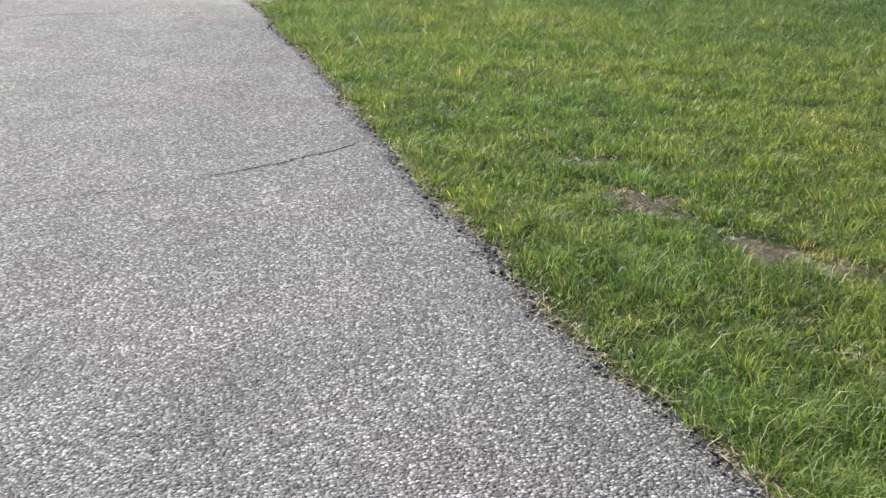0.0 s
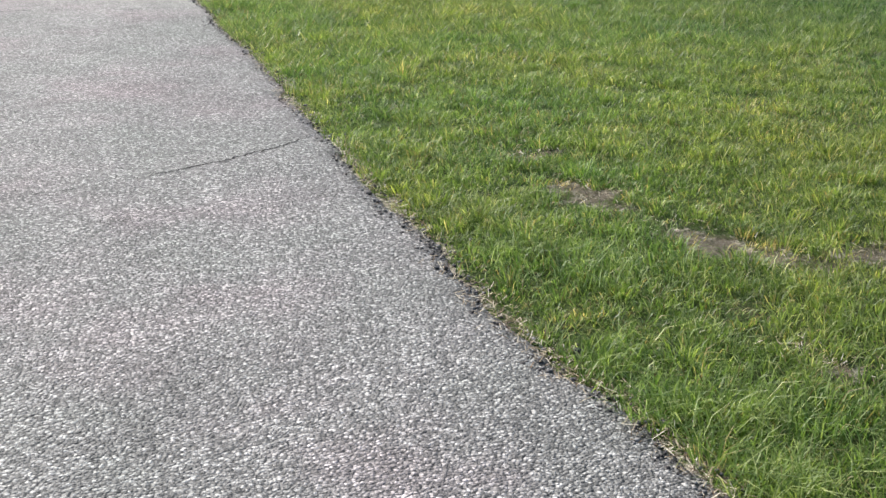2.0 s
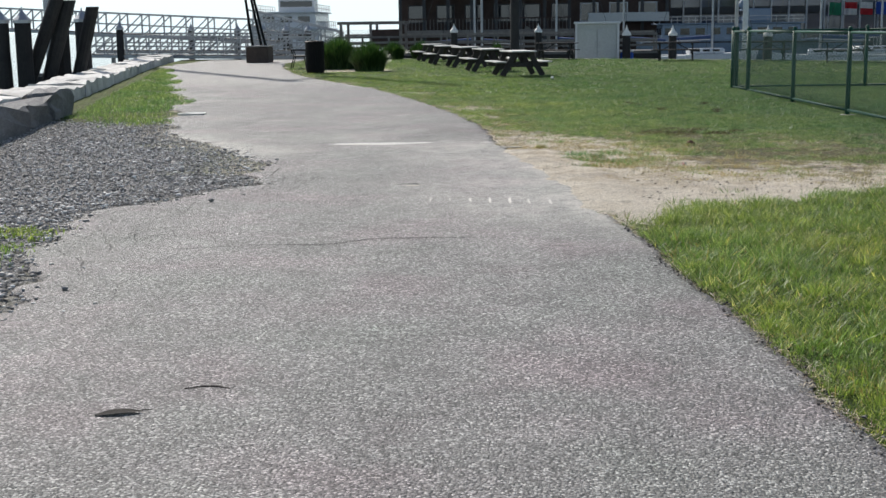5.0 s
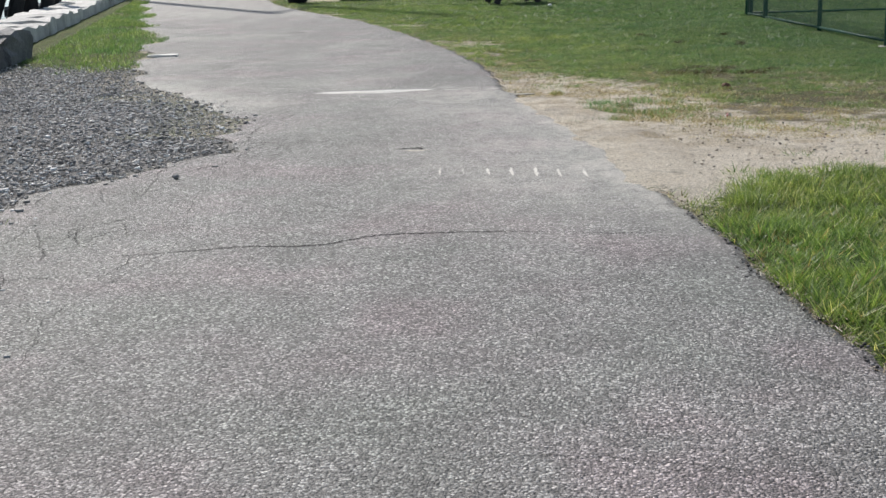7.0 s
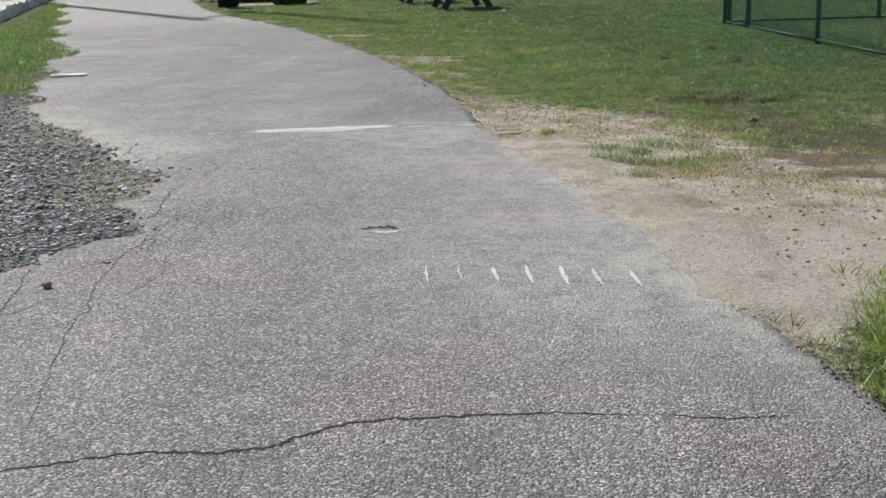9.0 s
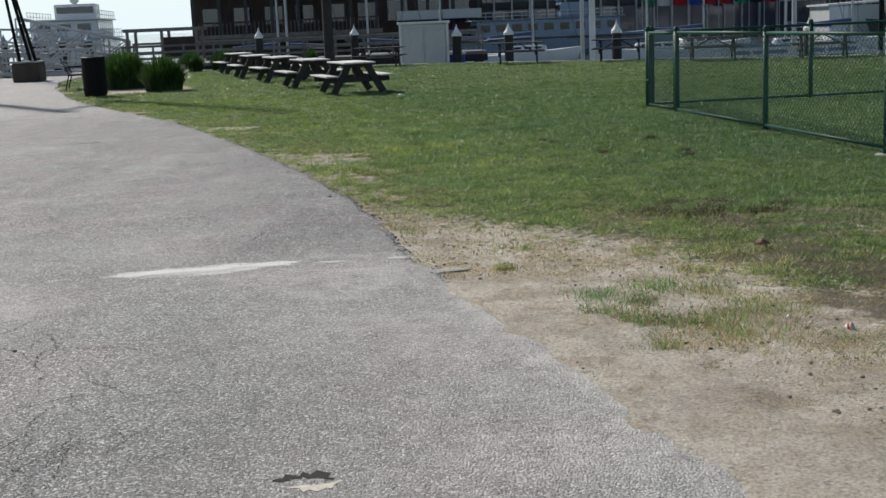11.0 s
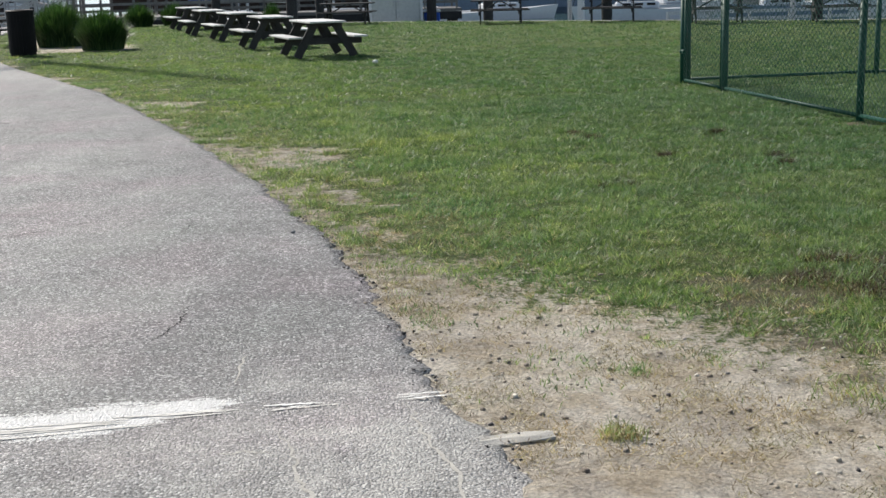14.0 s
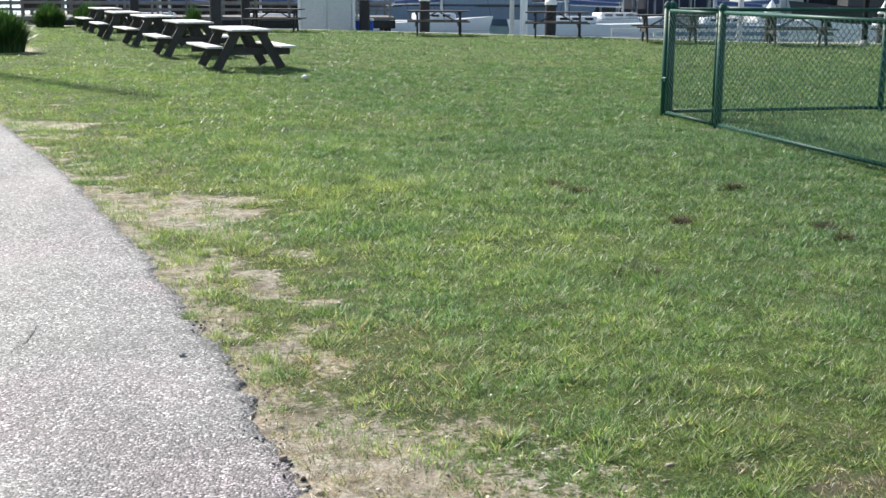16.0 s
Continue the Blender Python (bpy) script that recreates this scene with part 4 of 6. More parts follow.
    y = 13.55 - 0.55 * (x - 5.3) * (x > 5.3) + rng.normal(0, 0.22, m)
    ok = rng.random(m) < 0.35 + 0.6 * step(4.0, 5.2, x) + fractal(x, y, 103, 2.0)
    x, y = x[ok], y[ok]
    tagged(new("weeds", blades("weeds", x, y, lawn_height(x, y), rng.uniform(0.05, 0.20, len(x)), np.full(len(x), 0.008), rng.uniform(0.2, 1.0, len(x)), REED, rng)), "rank dark green weeds growing round the tarpaulin", "grass", kind="stuff")
    # the strip of rough grass between path and seawall, and weeds in the gravel
    n = 30000
    y = rng.uniform(18.5, 46, n)
    le, wl = left_edge(y), lerp_line(WALL, y)
    x = wl + 0.5 + (le - wl - 0.45) * rng.random(n)
    k = fractal(x, y, 95, 0.9)
    ok = (y + 1.6 * k - 0.95 * np.maximum(0, le - x - 0.5) > 20.1) & (rng.random(n) < 0.62 + 1.5 * fractal(x, y, 99, 2.2) + 0.8 * fractal(x, y, 104, 0.8))
    x, y = x[ok], y[ok]
    parts = [(x, y, np.full(len(x), -0.01), 0.07 * rng.uniform(0.4, 1.5, len(x)) * (1 + 0.5 * fractal(x, y, 97, 2.0)), np.full(len(x), 0.009), rng.uniform(0.2, 1.2, len(x)))]
    m = 1400
    wy = rng.uniform(9.1, 10.9, m)
    wx = -4.35 - 0.12 * (wy - 10) + rng.normal(0, 0.13, m)
    ok = fractal(wx, wy, 96, 3.0) > -0.02
    wx, wy = wx[ok], wy[ok]
    parts.append((wx, wy, np.full(len(wx), 0.0), rng.uniform(0.02, 0.06, len(wx)), np.full(len(wx), 0.008), rng.uniform(0.4, 1.4, len(wx))))
    cols = [np.concatenate(c) for c in zip(*parts)]
    tagged(new("weeds", blades("weeds", *cols, GRASS, rng, 2)), "rough green weeds beside the seawall and in the gravel", "grass", kind="stuff")
    # long unmown tufts along the path and on the corner by the sand
    tx, ty, th = [], [], []
    for cx, cy, r, h, k in ((1.02, 3.72, 0.10, 0.11, 240), (1.28, 3.28, 0.12, 0.13, 300), (0.92, 4.55, 0.10, 0.10, 200), (1.16, 4.3, 0.14, 0.11, 300), (0.55, 6.3, 0.10, 0.08, 160),
                            (0.25, 8.3, 0.12, 0.10, 180), (0.0, 11.35, 0.10, 0.13, 420), (0.10, 11.7, 0.13, 0.14, 480), (0.3, 12.0, 0.15, 0.13, 480), (0.10, 10.7, 0.11, 0.12, 320), (0.45, 11.5, 0.2, 0.12, 420), (1.08, 3.40, 0.09, 0.12, 420), (1.2, 2.95, 0.09, 0.12, 420), (0.75, 12.3, 0.16, 0.12, 340),
                            (1.3, 12.75, 0.15, 0.11, 260), (-0.72, 16.0, 0.10, 0.09, 160), (-0.35, 16.15, 0.11, 0.09, 170), (0.3, 16.4, 0.10, 0.08, 160), (-0.95, 17.6, 0.06, 0.06, 90), (0.1, 17.2, 0.12, 0.08, 150),
                            (-1.45, 19.25, 0.11, 0.06, 150), (-1.1, 19.1, 0.13, 0.06, 160), (-0.12, 21.66, 0.10, 0.11, 170), (0.1, 23.9, 0.12, 0.12, 180), (-2.0, 20.2, 0.08, 0.07, 120), (0.5, 18.75, 0.13, 0.11, 200), (0.9, 18.7, 0.12, 0.10, 180)):
        tx.append(rng.normal(cx, r * 0.7, k)), ty.append(rng.normal(cy, r * 0.7, k)), th.append(h * rng.uniform(0.35, 0.95, k))
    for k in range(420):
        cx, cy = rng.uniform(-2.0, 5.2), rng.uniform(17.6, 31)
        if cx < float(right_edge(cy)) + 0.3 or float(masks(np.array([cx]), np.array([cy]))[0][0]) > 0.4:
            continue
        k, r = int(rng.uniform(40, 150)), rng.uniform(0.04, 0.13)
        tx.append(rng.normal(cx, r, k)), ty.append(rng.normal(cy, r, k)), th.append(rng.uniform(0.04, 0.085) * rng.uniform(0.4, 1.1, k))
    for cy in rng.uniform(2.8, 13, 240):
        cx = float(right_edge(cy)) + rng.uniform(0.02, 4.2)
        if cx > 1.6 + 0.45 * cy or float(masks(np.array([cx]), np.array([cy]))[0][0]) > 0.3:
            continue
        k, r = int(rng.uniform(60, 180)), rng.uniform(0.03, 0.09)
        tx.append(rng.normal(cx, r, k)), ty.append(rng.normal(cy, r, k)), th.append(rng.uniform(0.05, 0.10) * rng.uniform(0.4, 1.0, k))
    for cy in rng.uniform(19.3, 33, 150):
        cx = float(right_edge(cy)) + rng.uniform(0.0, 0.75) ** 1.3
        k, r = int(rng.uniform(25, 110)), rng.uniform(0.03, 0.11)
        tx.append(rng.normal(cx, r, k)), ty.append(rng.normal(cy, r, k)), th.append(rng.uniform(0.03, 0.075) * rng.uniform(0.4, 1.1, k))
    tx, ty, th = np.concatenate(tx), np.concatenate(ty), np.concatenate(th)
    ok = tx > right_edge(ty) - 0.02
    tx, ty, th = tx[ok], ty[ok], th[ok]
    tagged(new("grass", blades("grass", tx, ty, lawn_height(tx, ty), th, np.full(len(tx), 0.0038), rng.uniform(0.3, 1.7, len(tx)), GRASS, rng)), "longer unmown tufts at the path's edge", "grass", kind="stuff")


def scatter_stones(name, x, y, z, size, flat, material, rng, label):
    """Broken stones: each an angular block with its corners knocked about."""
    bm = bmesh.new()
    bmesh.ops.create_cube(bm, size=1.35)
    bmesh.ops.triangulate(bm, faces=bm.faces[:])
    bv = np.array([v.co[:] for v in bm.verts])
    bf = np.array([[v.index for v in f.verts] for f in bm.faces])
    bm.free()
    n = len(x)
    v = bv[None] * rng.uniform(0.55, 1.3, (n, len(bv), 1)) * np.stack([rng.uniform(0.7, 1.3, n), rng.uniform(0.6, 1.1, n), flat * rng.uniform(0.6, 1.1, n)], -1)[:, None, :] * size[:, None, None]
    a = rng.uniform(0, 2 * np.pi, n)[:, None]
    vx, vy = v[..., 0] * np.cos(a) - v[..., 1] * np.sin(a), v[..., 0] * np.sin(a) + v[..., 1] * np.cos(a)
    v = np.stack([vx + x[:, None], vy + y[:, None], v[..., 2] + z[:, None] + size[:, None] * 0.25], -1).reshape(-1, 3)
    f = (np.arange(n)[:, None, None] * len(bv) + bf[None]).reshape(-1, 3)
    return tagged(new(name, arrays_to_mesh(name, v, f, material)), label, "stones", kind="stuff")


def build_stones():
    rng = np.random.default_rng(17)
    n = 40000
    y = 5 + 18.0 * rng.random(n) ** 0.85
    le, wl = left_edge(y), lerp_line(WALL, y)
    x = wl + 0.3 + (le - wl - 0.3) * rng.random(n) ** 0.8 + np.where(rng.random(n) < 0.12, 0.35, 0.08) * rng.normal(0, 1, n)
    b, d, g, v = masks(x, y)
    ok = rng.random(n) < np.where(x > le + 0.02, 0.6 * (y < 17), g)
    x, y = x[ok], y[ok]
    scatter_stones("gravel", x, y, np.full(len(x), 0.0), rng.uniform(0.006, 0.018, len(x)) * (1 + 0.6 * (rng.random(len(x)) < 0.12)), 0.6, GRAVEL, rng, "loose grey crushed stone beside the path")
    # crumbs of asphalt along both broken edges
    n = 1300
    y = rng.uniform(2.4, 21, n)
    x = right_edge(y) + rng.normal(-0.01, 0.045, n)
    ok = (y < 11.2) | (rng.random(n) < np.where(y > 16.2, 0.5, 0.2))
    ey = rng.uniform(2.4, 5.2, 260)
    x, y = np.concatenate([x[ok], right_edge(ey) + rng.normal(-0.045, 0.04, 260)]), np.concatenate([y[ok], ey])
    n = len(x)
    scatter_stones("asphalt_crumbs", x, y, np.full(n, -0.004), rng.uniform(0.003, 0.010, n), 0.7, CRUMBS, rng, "dark crumbs broken off the asphalt edge")
    sand_top = lambda x, y: lawn_height(x, y) - 0.012 * (1 - 0.8 * step(13.5, 15.5, y)) + 0.004 * step(13.5, 15.5, y) - 0.001
    n = 9500
    x, y = rng.uniform(-2.4, 5, n), rng.uniform(11.5, 21.5, n)
    b, d, g, v = masks(x, y)
    ok = (rng.random(n) < b) & (x > right_edge(y) - 0.05)
    x, y = x[ok], y[ok]
    scatter_stones("pebbles", x, y, sand_top(x, y), 0.003 + 0.012 * rng.random(len(x)) ** 2.6, 0.8, SAND_STONES, rng, "small pebbles and clods on the bare sand")
    n = 520
    x, y = rng.uniform(-2.2, 4, n), rng.uniform(12.0, 21.0, n)
    b, d, g, v = masks(x, y)
    ok = (b > 0.5) & (x > right_edge(y) - 0.02)
    x, y = x[ok], y[ok]
    scatter_stones("dark_pebbles", x, y, sand_top(x, y), 0.005 + 0.009 * rng.random(len(x)) ** 2, 0.8, CRUMBS, rng, "dark stones strewn on the sand")


def build_straw():
    """Flat straws and leaf scraps lying in the gutter between asphalt and grass."""
    rng = np.random.default_rng(23)
    n = 7600
    y = np.concatenate([rng.uniform(2.2, 12, n * 3 // 5), rng.uniform(12, 33, n - n * 3 // 5)])
    x = right_edge(y) + rng.normal(0.012, 0.030, n) + 0.03 * np.maximum(0, wave(y, y * 0, 41, 1.5))
    ok = wave(y, x * 0, 43, 3.0) + 0.4 * rng.random(n) > -0.25
    x, y = x[ok], y[ok]
    # a broader litter of straw where the edge crumbles near the start
    ey = rng.uniform(2.5, 4.6, 520)
    ex = right_edge(ey) + rng.normal(-0.015, 0.042, 520)
    x, y = np.concatenate([x, ex]), np.concatenate([y, ey])
    # and scattered thinly over the bare sand
    sx, sy = rng.uniform(-2.4, 5.0, 22000), rng.uniform(12.0, 21.0, 22000)
    b = masks(sx, sy)
    ok = (rng.random(22000) < 0.5 * b[0] + 0.6 * b[1]) & (sx > right_edge(sy))
    x, y = np.concatenate([x, sx[ok]]), np.concatenate([y, sy[ok]])
    fy = rng.normal(0, 1, 700)
    fs = np.array([p for p in SCUFFS if p[1] < 7])[rng.integers(0, 14, 700)]
    x, y = np.concatenate([x, fs[:, 0] + fs[:, 2] * 0.7 * fy]), np.concatenate([y, fs[:, 1] + fs[:, 2] * 0.7 * rng.normal(0, 1, 700)])
    n = len(x)
    a = rng.uniform(0, np.pi, n)
    length, w = 0.006 + 0.040 * rng.random(n) ** 1.7, rng.uniform(0.0009, 0.0030, n)
    d = np.stack([np.cos(a), np.sin(a)], -1) * length[:, None] / 2
    s = np.stack([-np.sin(a), np.cos(a)], -1) * w[:, None] / 2
    z = rng.uniform(-0.012, 0.012, n)
    tip = rng.uniform(-0.006, 0.012, n)
    p = np.stack([x, y], -1)
    v = np.stack([np.concatenate([p - d - s, z[:, None]], -1), np.concatenate([p + d - s, (z + tip)[:, None]], -1), np.concatenate([p + d + s, (z + tip)[:, None]], -1), np.concatenate([p - d + s, z[:, None]], -1)], 1).reshape(-1, 3)
    f = np.arange(n)[:, None] * 4 + np.array([[0, 1, 2, 3]])
    tagged(new("straw", arrays_to_mesh("straw", v, f, STRAW)), "dry straw and leaf scraps along the path's edge", "litter", kind="stuff")


build_grass()
build_stones()
build_straw()


# ---- marks and small things on the path ----
def ribbon(points, width, z, rng, sub=7, wobble=0.02):
    """A thin uneven strip along a line of (x, y) points: a crack or a worn paint stroke."""
    bm = bmesh.new()
    pts = []
    for (ax, ay), (bx, by) in zip(points, points[1:]):
        for k in range(sub):
            f = k / sub
            pts.append(Vector((ax + (bx - ax) * f, ay + (by - ay) * f, 0)))
    pts.append(Vector((*points[-1], 0)))
    pts = [p + Vector((rng.uniform(-wobble, wobble), rng.uniform(-wobble, wobble), 0)) for p in pts]
    rows = []
    for i, p in enumerate(pts):
        d = (pts[min(i + 1, len(pts) - 1)] - pts[max(i - 1, 0)]).normalized()
        side = Vector((-d.y, d.x, 0))
        taper = min(1.0, 0.25 + 3.0 * min(i, len(pts) - 1 - i) / len(pts))
        w = width * taper * rng.uniform(0.45, 1.3) / 2
        lift = Vector((0, 0, float(path_height(np.array([p.x]), np.array([p.y]))[0]) + z - 0.0078))
        rows.append((bm.verts.new(p + side * w + lift), bm.verts.new(p - side * w + lift)))
    for a, b in zip(rows, rows[1:]):
        bm.faces.new((a[0], a[1], b[1], b[0]))
    return bm


def build_marks():
    rng = random.Random(5)
    road = bpy.data.objects["road"]
    lines = [
        ([(0.42, 6.42), (0.2, 6.12), (-0.02, 5.94), (-0.2, 5.82), (-0.38, 5.70)], 0.010),
        ([(-0.38, 5.70), (-0.55, 5.62), (-0.8, 5.5), (-1.17, 5.33), (-1.68, 5.16), (-2.17, 5.02), (-2.6, 4.9)], 0.005),
        ([(-3.35, 10.1), (-2.97, 10.22), (-2.59, 10.36), (-2.37, 10.35), (-2.20, 10.38), (-2.10, 10.49), (-1.98, 10.58), (-1.83, 10.62), (-1.55, 10.64), (-1.28, 10.66), (-1.0, 10.64)], 0.016),
        ([(-1.0, 10.64), (-0.75, 10.6), (-0.55, 10.62)], 0.009),
        ([(-2.97, 10.3), (-3.1, 10.9), (-3.28, 11.74), (-3.27, 11.95), (-3.14, 12.27), (-3.12, 12.57), (-3.29, 13.30)], 0.004),
        ([(-2.93, 8.26), (-3.02, 8.76), (-3.12, 9.05), (-3.01, 10.04), (-2.97, 10.3)], 0.003),
        ([(-3.24, 11.78), (-3.36, 12.24), (-3.43, 12.86), (-3.38, 13.25), (-3.40, 13.95)], 0.0045),
        ([(-3.60, 11.6), (-3.68, 12.02), (-3.72, 12.29), (-3.83, 12.74)], 0.006),
        ([(-3.70, 13.3), (-3.52, 13.9), (-3.62, 14.5), (-3.60, 15.05)], 0.006),
        ([(-3.56, 13.39), (-3.40, 13.6), (-3.30, 14.0), (-3.18, 14.3)], 0.004),
        ([(-2.79, 18.84), (-2.80, 18.55), (-2.84, 18.37), (-2.87, 18.29)], 0.008),
        ([(-3.04, 20.64), (-3.03, 20.81), (-3.03, 21.03)], 0.005),
        ([(-5.8, 19.4), (-5.0, 20.3), (-4.2, 20.6), (-3.3, 21.4)], 0.007),
        ([(-6.3, 23.0), (-5.2, 22.6), (-4.4, 23.3)], 0.007),
        ([(-7.2, 26.0), (-6.2, 26.6), (-5.2, 26.3)], 0.009),
        ([(-0.2, 7.6), (-0.9, 7.75), (-1.4, 7.7)], 0.003),
    ]
    # crazed asphalt beside the gravel
    for k in range(120):
        y = rng.uniform(9.6, 16.4)
        x = float(left_edge(y)) + 0.08 + 0.75 * rng.random() ** 1.6
        a, pts = rng.choice((0.2, 1.3, 1.8, 2.6)) + rng.uniform(-0.4, 0.4), []
        for j in range(4):
            pts.append((x, y))
            a += rng.uniform(-0.6, 0.6)
            x, y = x + 0.13 * math.cos(a), y + 0.17 * math.sin(a)
        if all(p[0] > float(left_edge(p[1])) + 0.06 for p in pts):
            lines.append((pts, rng.uniform(0.002, 0.0055)))
    for pts, w in lines:
        part("crack", ribbon(pts, w, 0.0095, rng, sub=12, wobble=0.010), CRACK, road, "dark crack in the asphalt")
    # a faint lifted skin beside the first crack
    part("patch", ribbon([(-1.5, 5.42), (-1.3, 5.52), (-1.12, 5.6)], 0.012, 0.009, rng, wobble=0.01), CONCRETE, road, "pale scraped streak")
    # sand caught in hairline cracks by the crossing
    for pts, w in (([(-2.28, 17.09), (-2.22, 16.85), (-2.19, 16.64), (-2.14, 16.44), (-2.05, 16.22), (-1.96, 16.03), (-1.90, 15.72)], 0.016), ([(-1.83, 17.28), (-1.79, 16.96), (-1.71, 16.68), (-1.68, 16.33)], 0.014),
                   ([(-2.46, 17.98), (-2.46, 17.64)], 0.012), ([(-2.48, 16.89), (-2.38, 16.91), (-2.30, 16.89)], 0.014), ([(-2.05, 16.22), (-1.9, 16.3), (-1.78, 16.22)], 0.010)):
        part("sand_seam", ribbon(pts, w, 0.0088, rng, wobble=0.016), PALE_GRIT, road, "pale sand caught in a crack")
    # loose flecks of the worn white stop line
    for k in list(range(0, 44, 4)) + list(range(44, 58)):
        x0 = rng.choice((-3.5, -3.5, -3.4, -3.2, -2.9, -2.75)) + rng.uniform(-0.08, 0.1)
        x1 = min(x0 + rng.uniform(0.12, 0.75), -2.42)
        if k >= 44:
            x0 = rng.choice((-2.32, -2.25, -1.86, -1.84, -4.0)) + rng.uniform(-0.03, 0.03)
            x1 = x0 + rng.uniform(0.06, 0.2)
        half = 0.085 - 0.06 * (x0 + 3.5) / 1.1 if k < 44 else 0.03
        off = rng.uniform(-half, half) * (1 if k % 5 else 1.4)
        line_y = lambda x: 17.33 + 0.10 * (x + 2.44) if x > -4 else 17.1
        part("paint_stroke", ribbon([(x0, line_y(x0) + off - 0.03), ((x0 + x1) / 2, line_y((x0 + x1) / 2) + off * 0.8 - 0.03), (x1, line_y(x1) + off * 0.6 - 0.03)], rng.uniform(0.008, 0.020) * (1.0 if k < 44 else 0.7), 0.0090 + 0.00006 * k, rng, 6, 0.004),
             WHITE_PAINT if k % 4 else SCRAPE, road, "worn white paint")
    # seven pale scrapes
    for x, y0, y1, w in ((-1.845, 12.3, 12.6, 0.014), (-1.69, 12.33, 12.57, 0.010), (-1.525, 12.29, 12.55, 0.022), (-1.37, 12.26, 12.58, 0.020), (-1.21, 12.22, 12.56, 0.032), (-1.06, 12.21, 12.5, 0.022), (-0.89, 12.18, 12.46, 0.022)):
        part("scrape", ribbon([(x + 0.02, y0), (x, (y0 + y1) / 2), (x - 0.01, y1)], w * 0.9, 0.0092, rng, 5, 0.003), SCRAPE, road, "pale scrape")
    # a shallow pothole with a dark lip
    part("pothole", ribbon([(-2.27, 13.42), (-2.15, 13.46), (-2.05, 13.42)], 0.055, 0.0095, rng, 5, 0.02), CRACK, road, "dark broken hollow")
    part("pothole", ribbon([(-2.2, 13.34), (-2.1, 13.33), (-2.02, 13.37)], 0.05, 0.0092, rng, 5, 0.02), SAND_STONES, road, "sand-filled hollow")
    part("pothole", ribbon([(-6.6, 27.2), (-6.1, 27.4), (-5.8, 27.3)], 0.08, 0.0095, rng, 5, 0.02), CRACK, road, "dark broken hollow")
    part("pothole", ribbon([(-11.2, 36.2), (-10.2, 36.6), (-9.9, 36.2)], 0.5, 0.0095, rng, 5, 0.05), CONCRETE, road, "grey patch of old repair")

    # dead leaf and twig
    bm = bmesh.new()
    n = 9
    rows = []
    for i in range(n):
        f = i / (n - 1)
        w = 0.028 * math.sin(math.pi * min(1, f * 0.94 + 0.06)) ** 0.8
        z = 0.001 + 0.005 * math.sin(f * math.pi) + 0.004 * f
        rows.append([bm.verts.new((-0.085 + 0.17 * f, s * w + 0.006 * math.sin(4 * f), z + abs(s) * 0.004)) for s in (-1, -0.4, 0.4, 1)])
    for a, b in zip(rows, rows[1:]):
        for k in range(3):
            bm.faces.new((a[k], a[k + 1], b[k + 1], b[k]))
    bmesh.ops.solidify(bm, geom=bm.faces[:], thickness=0.002)
    leaf = thing("dead_leaf", "curled dark brown dead leaf on the asphalt", "leaf", pose(-2.25, 6.82, 0.004, 0, 0, 18))
    part("leaf_blade", bm, LEAF_BROWN, leaf, smooth=True)
    part("stem", rodm((0.08, 0, 0.012), (0.115, 0.012, 0.006), 0.0022, 0.0014, 5), LEAF_BROWN, leaf)
    twig = thing("twig", "thin bent dry twig lying on the asphalt", "twig", pose(-2.03, 7.17, 0.002, 0, 0, 8))
    bm = bmesh.new()
    pts = [(-0.09, -0.01, 0.003), (-0.03, 0.014, 0.004), (0.03, 0.012, 0.005), (0.085, -0.018, 0.003)]
    for a, b in zip(pts, pts[1:]):
        rod(bm, a, b, 0.004, 0.0035, 6)
    part("stick", bm, LEAF_BROWN, twig)

    rng2 = random.Random(8)
    for name, label, at, size, mat in (("plank", "short white-painted board end lying on the verge", (-7.05, 22.5, 0.0), (0.45, 0.14, 0.03), WHITE_PAINT), ("stone_slab", "small pale stone slab half sunk in the sand", (-1.49, 16.93, -0.022), (0.26, 0.07, 0.018), PALE_GRIT)):
        ob = thing(name, label, "board" if name == "plank" else "stone", pose(*at, 0, 0, 8))
        part("slab", rough_block(size, rng2, 0.005), mat, ob)
    for name, label, at, r, mat in (("pebble", "single dark pebble on the asphalt", (-3.59, 12.29, 0.004), 0.025, CRUMBS), ("pebble", "single dark pebble on the asphalt", (-2.37, 20.45, 0.003), 0.014, CRUMBS),
                                    ("pebble", "small dark stone on the asphalt", (-3.35, 8.9, 0.004), 0.018, CRUMBS), ("stone", "white stone lying in the lawn", (-1.55, 34.8, 0.03), 0.05, WHITE_PAINT), ("clod", "red-brown clod of earth in the dry grass", (0.56, 17.2, -0.02), 0.05, RED_EARTH)):
        bm = bmesh.new()
        bmesh.ops.create_icosphere(bm, subdivisions=2, radius=r)
        for v in bm.verts:
            v.co *= rng2.uniform(0.8, 1.15)
            v.co.z = v.co.z * 0.7 + r * 0.55
        ob = tagged(new(name, mesh_of(bm, name, mat)), label, "stone", "loose pebbles on the path" if name == "pebble" else "")
        ob.matrix_basis = pose(*at, 0, 0, rng2.uniform(0, 360))
    cup = thing("paper_cup", "crushed white and red paper cup on the dry grass", "cup", pose(0.32, 15.07, -0.01, 70, 10, 40))
    part("cup_wall", lathe([(0.014, 0), (0.016, 0.002), (0.021, 0.035), (0.019, 0.035), (0.013, 0.004)], 10), WHITE_PAINT, cup)
    part("band", lathe([(0.0196, 0.016), (0.0216, 0.028), (0.0200, 0.028), (0.0180, 0.016)], 10), CLOTHS[0], cup, "red printed band")


build_marks()


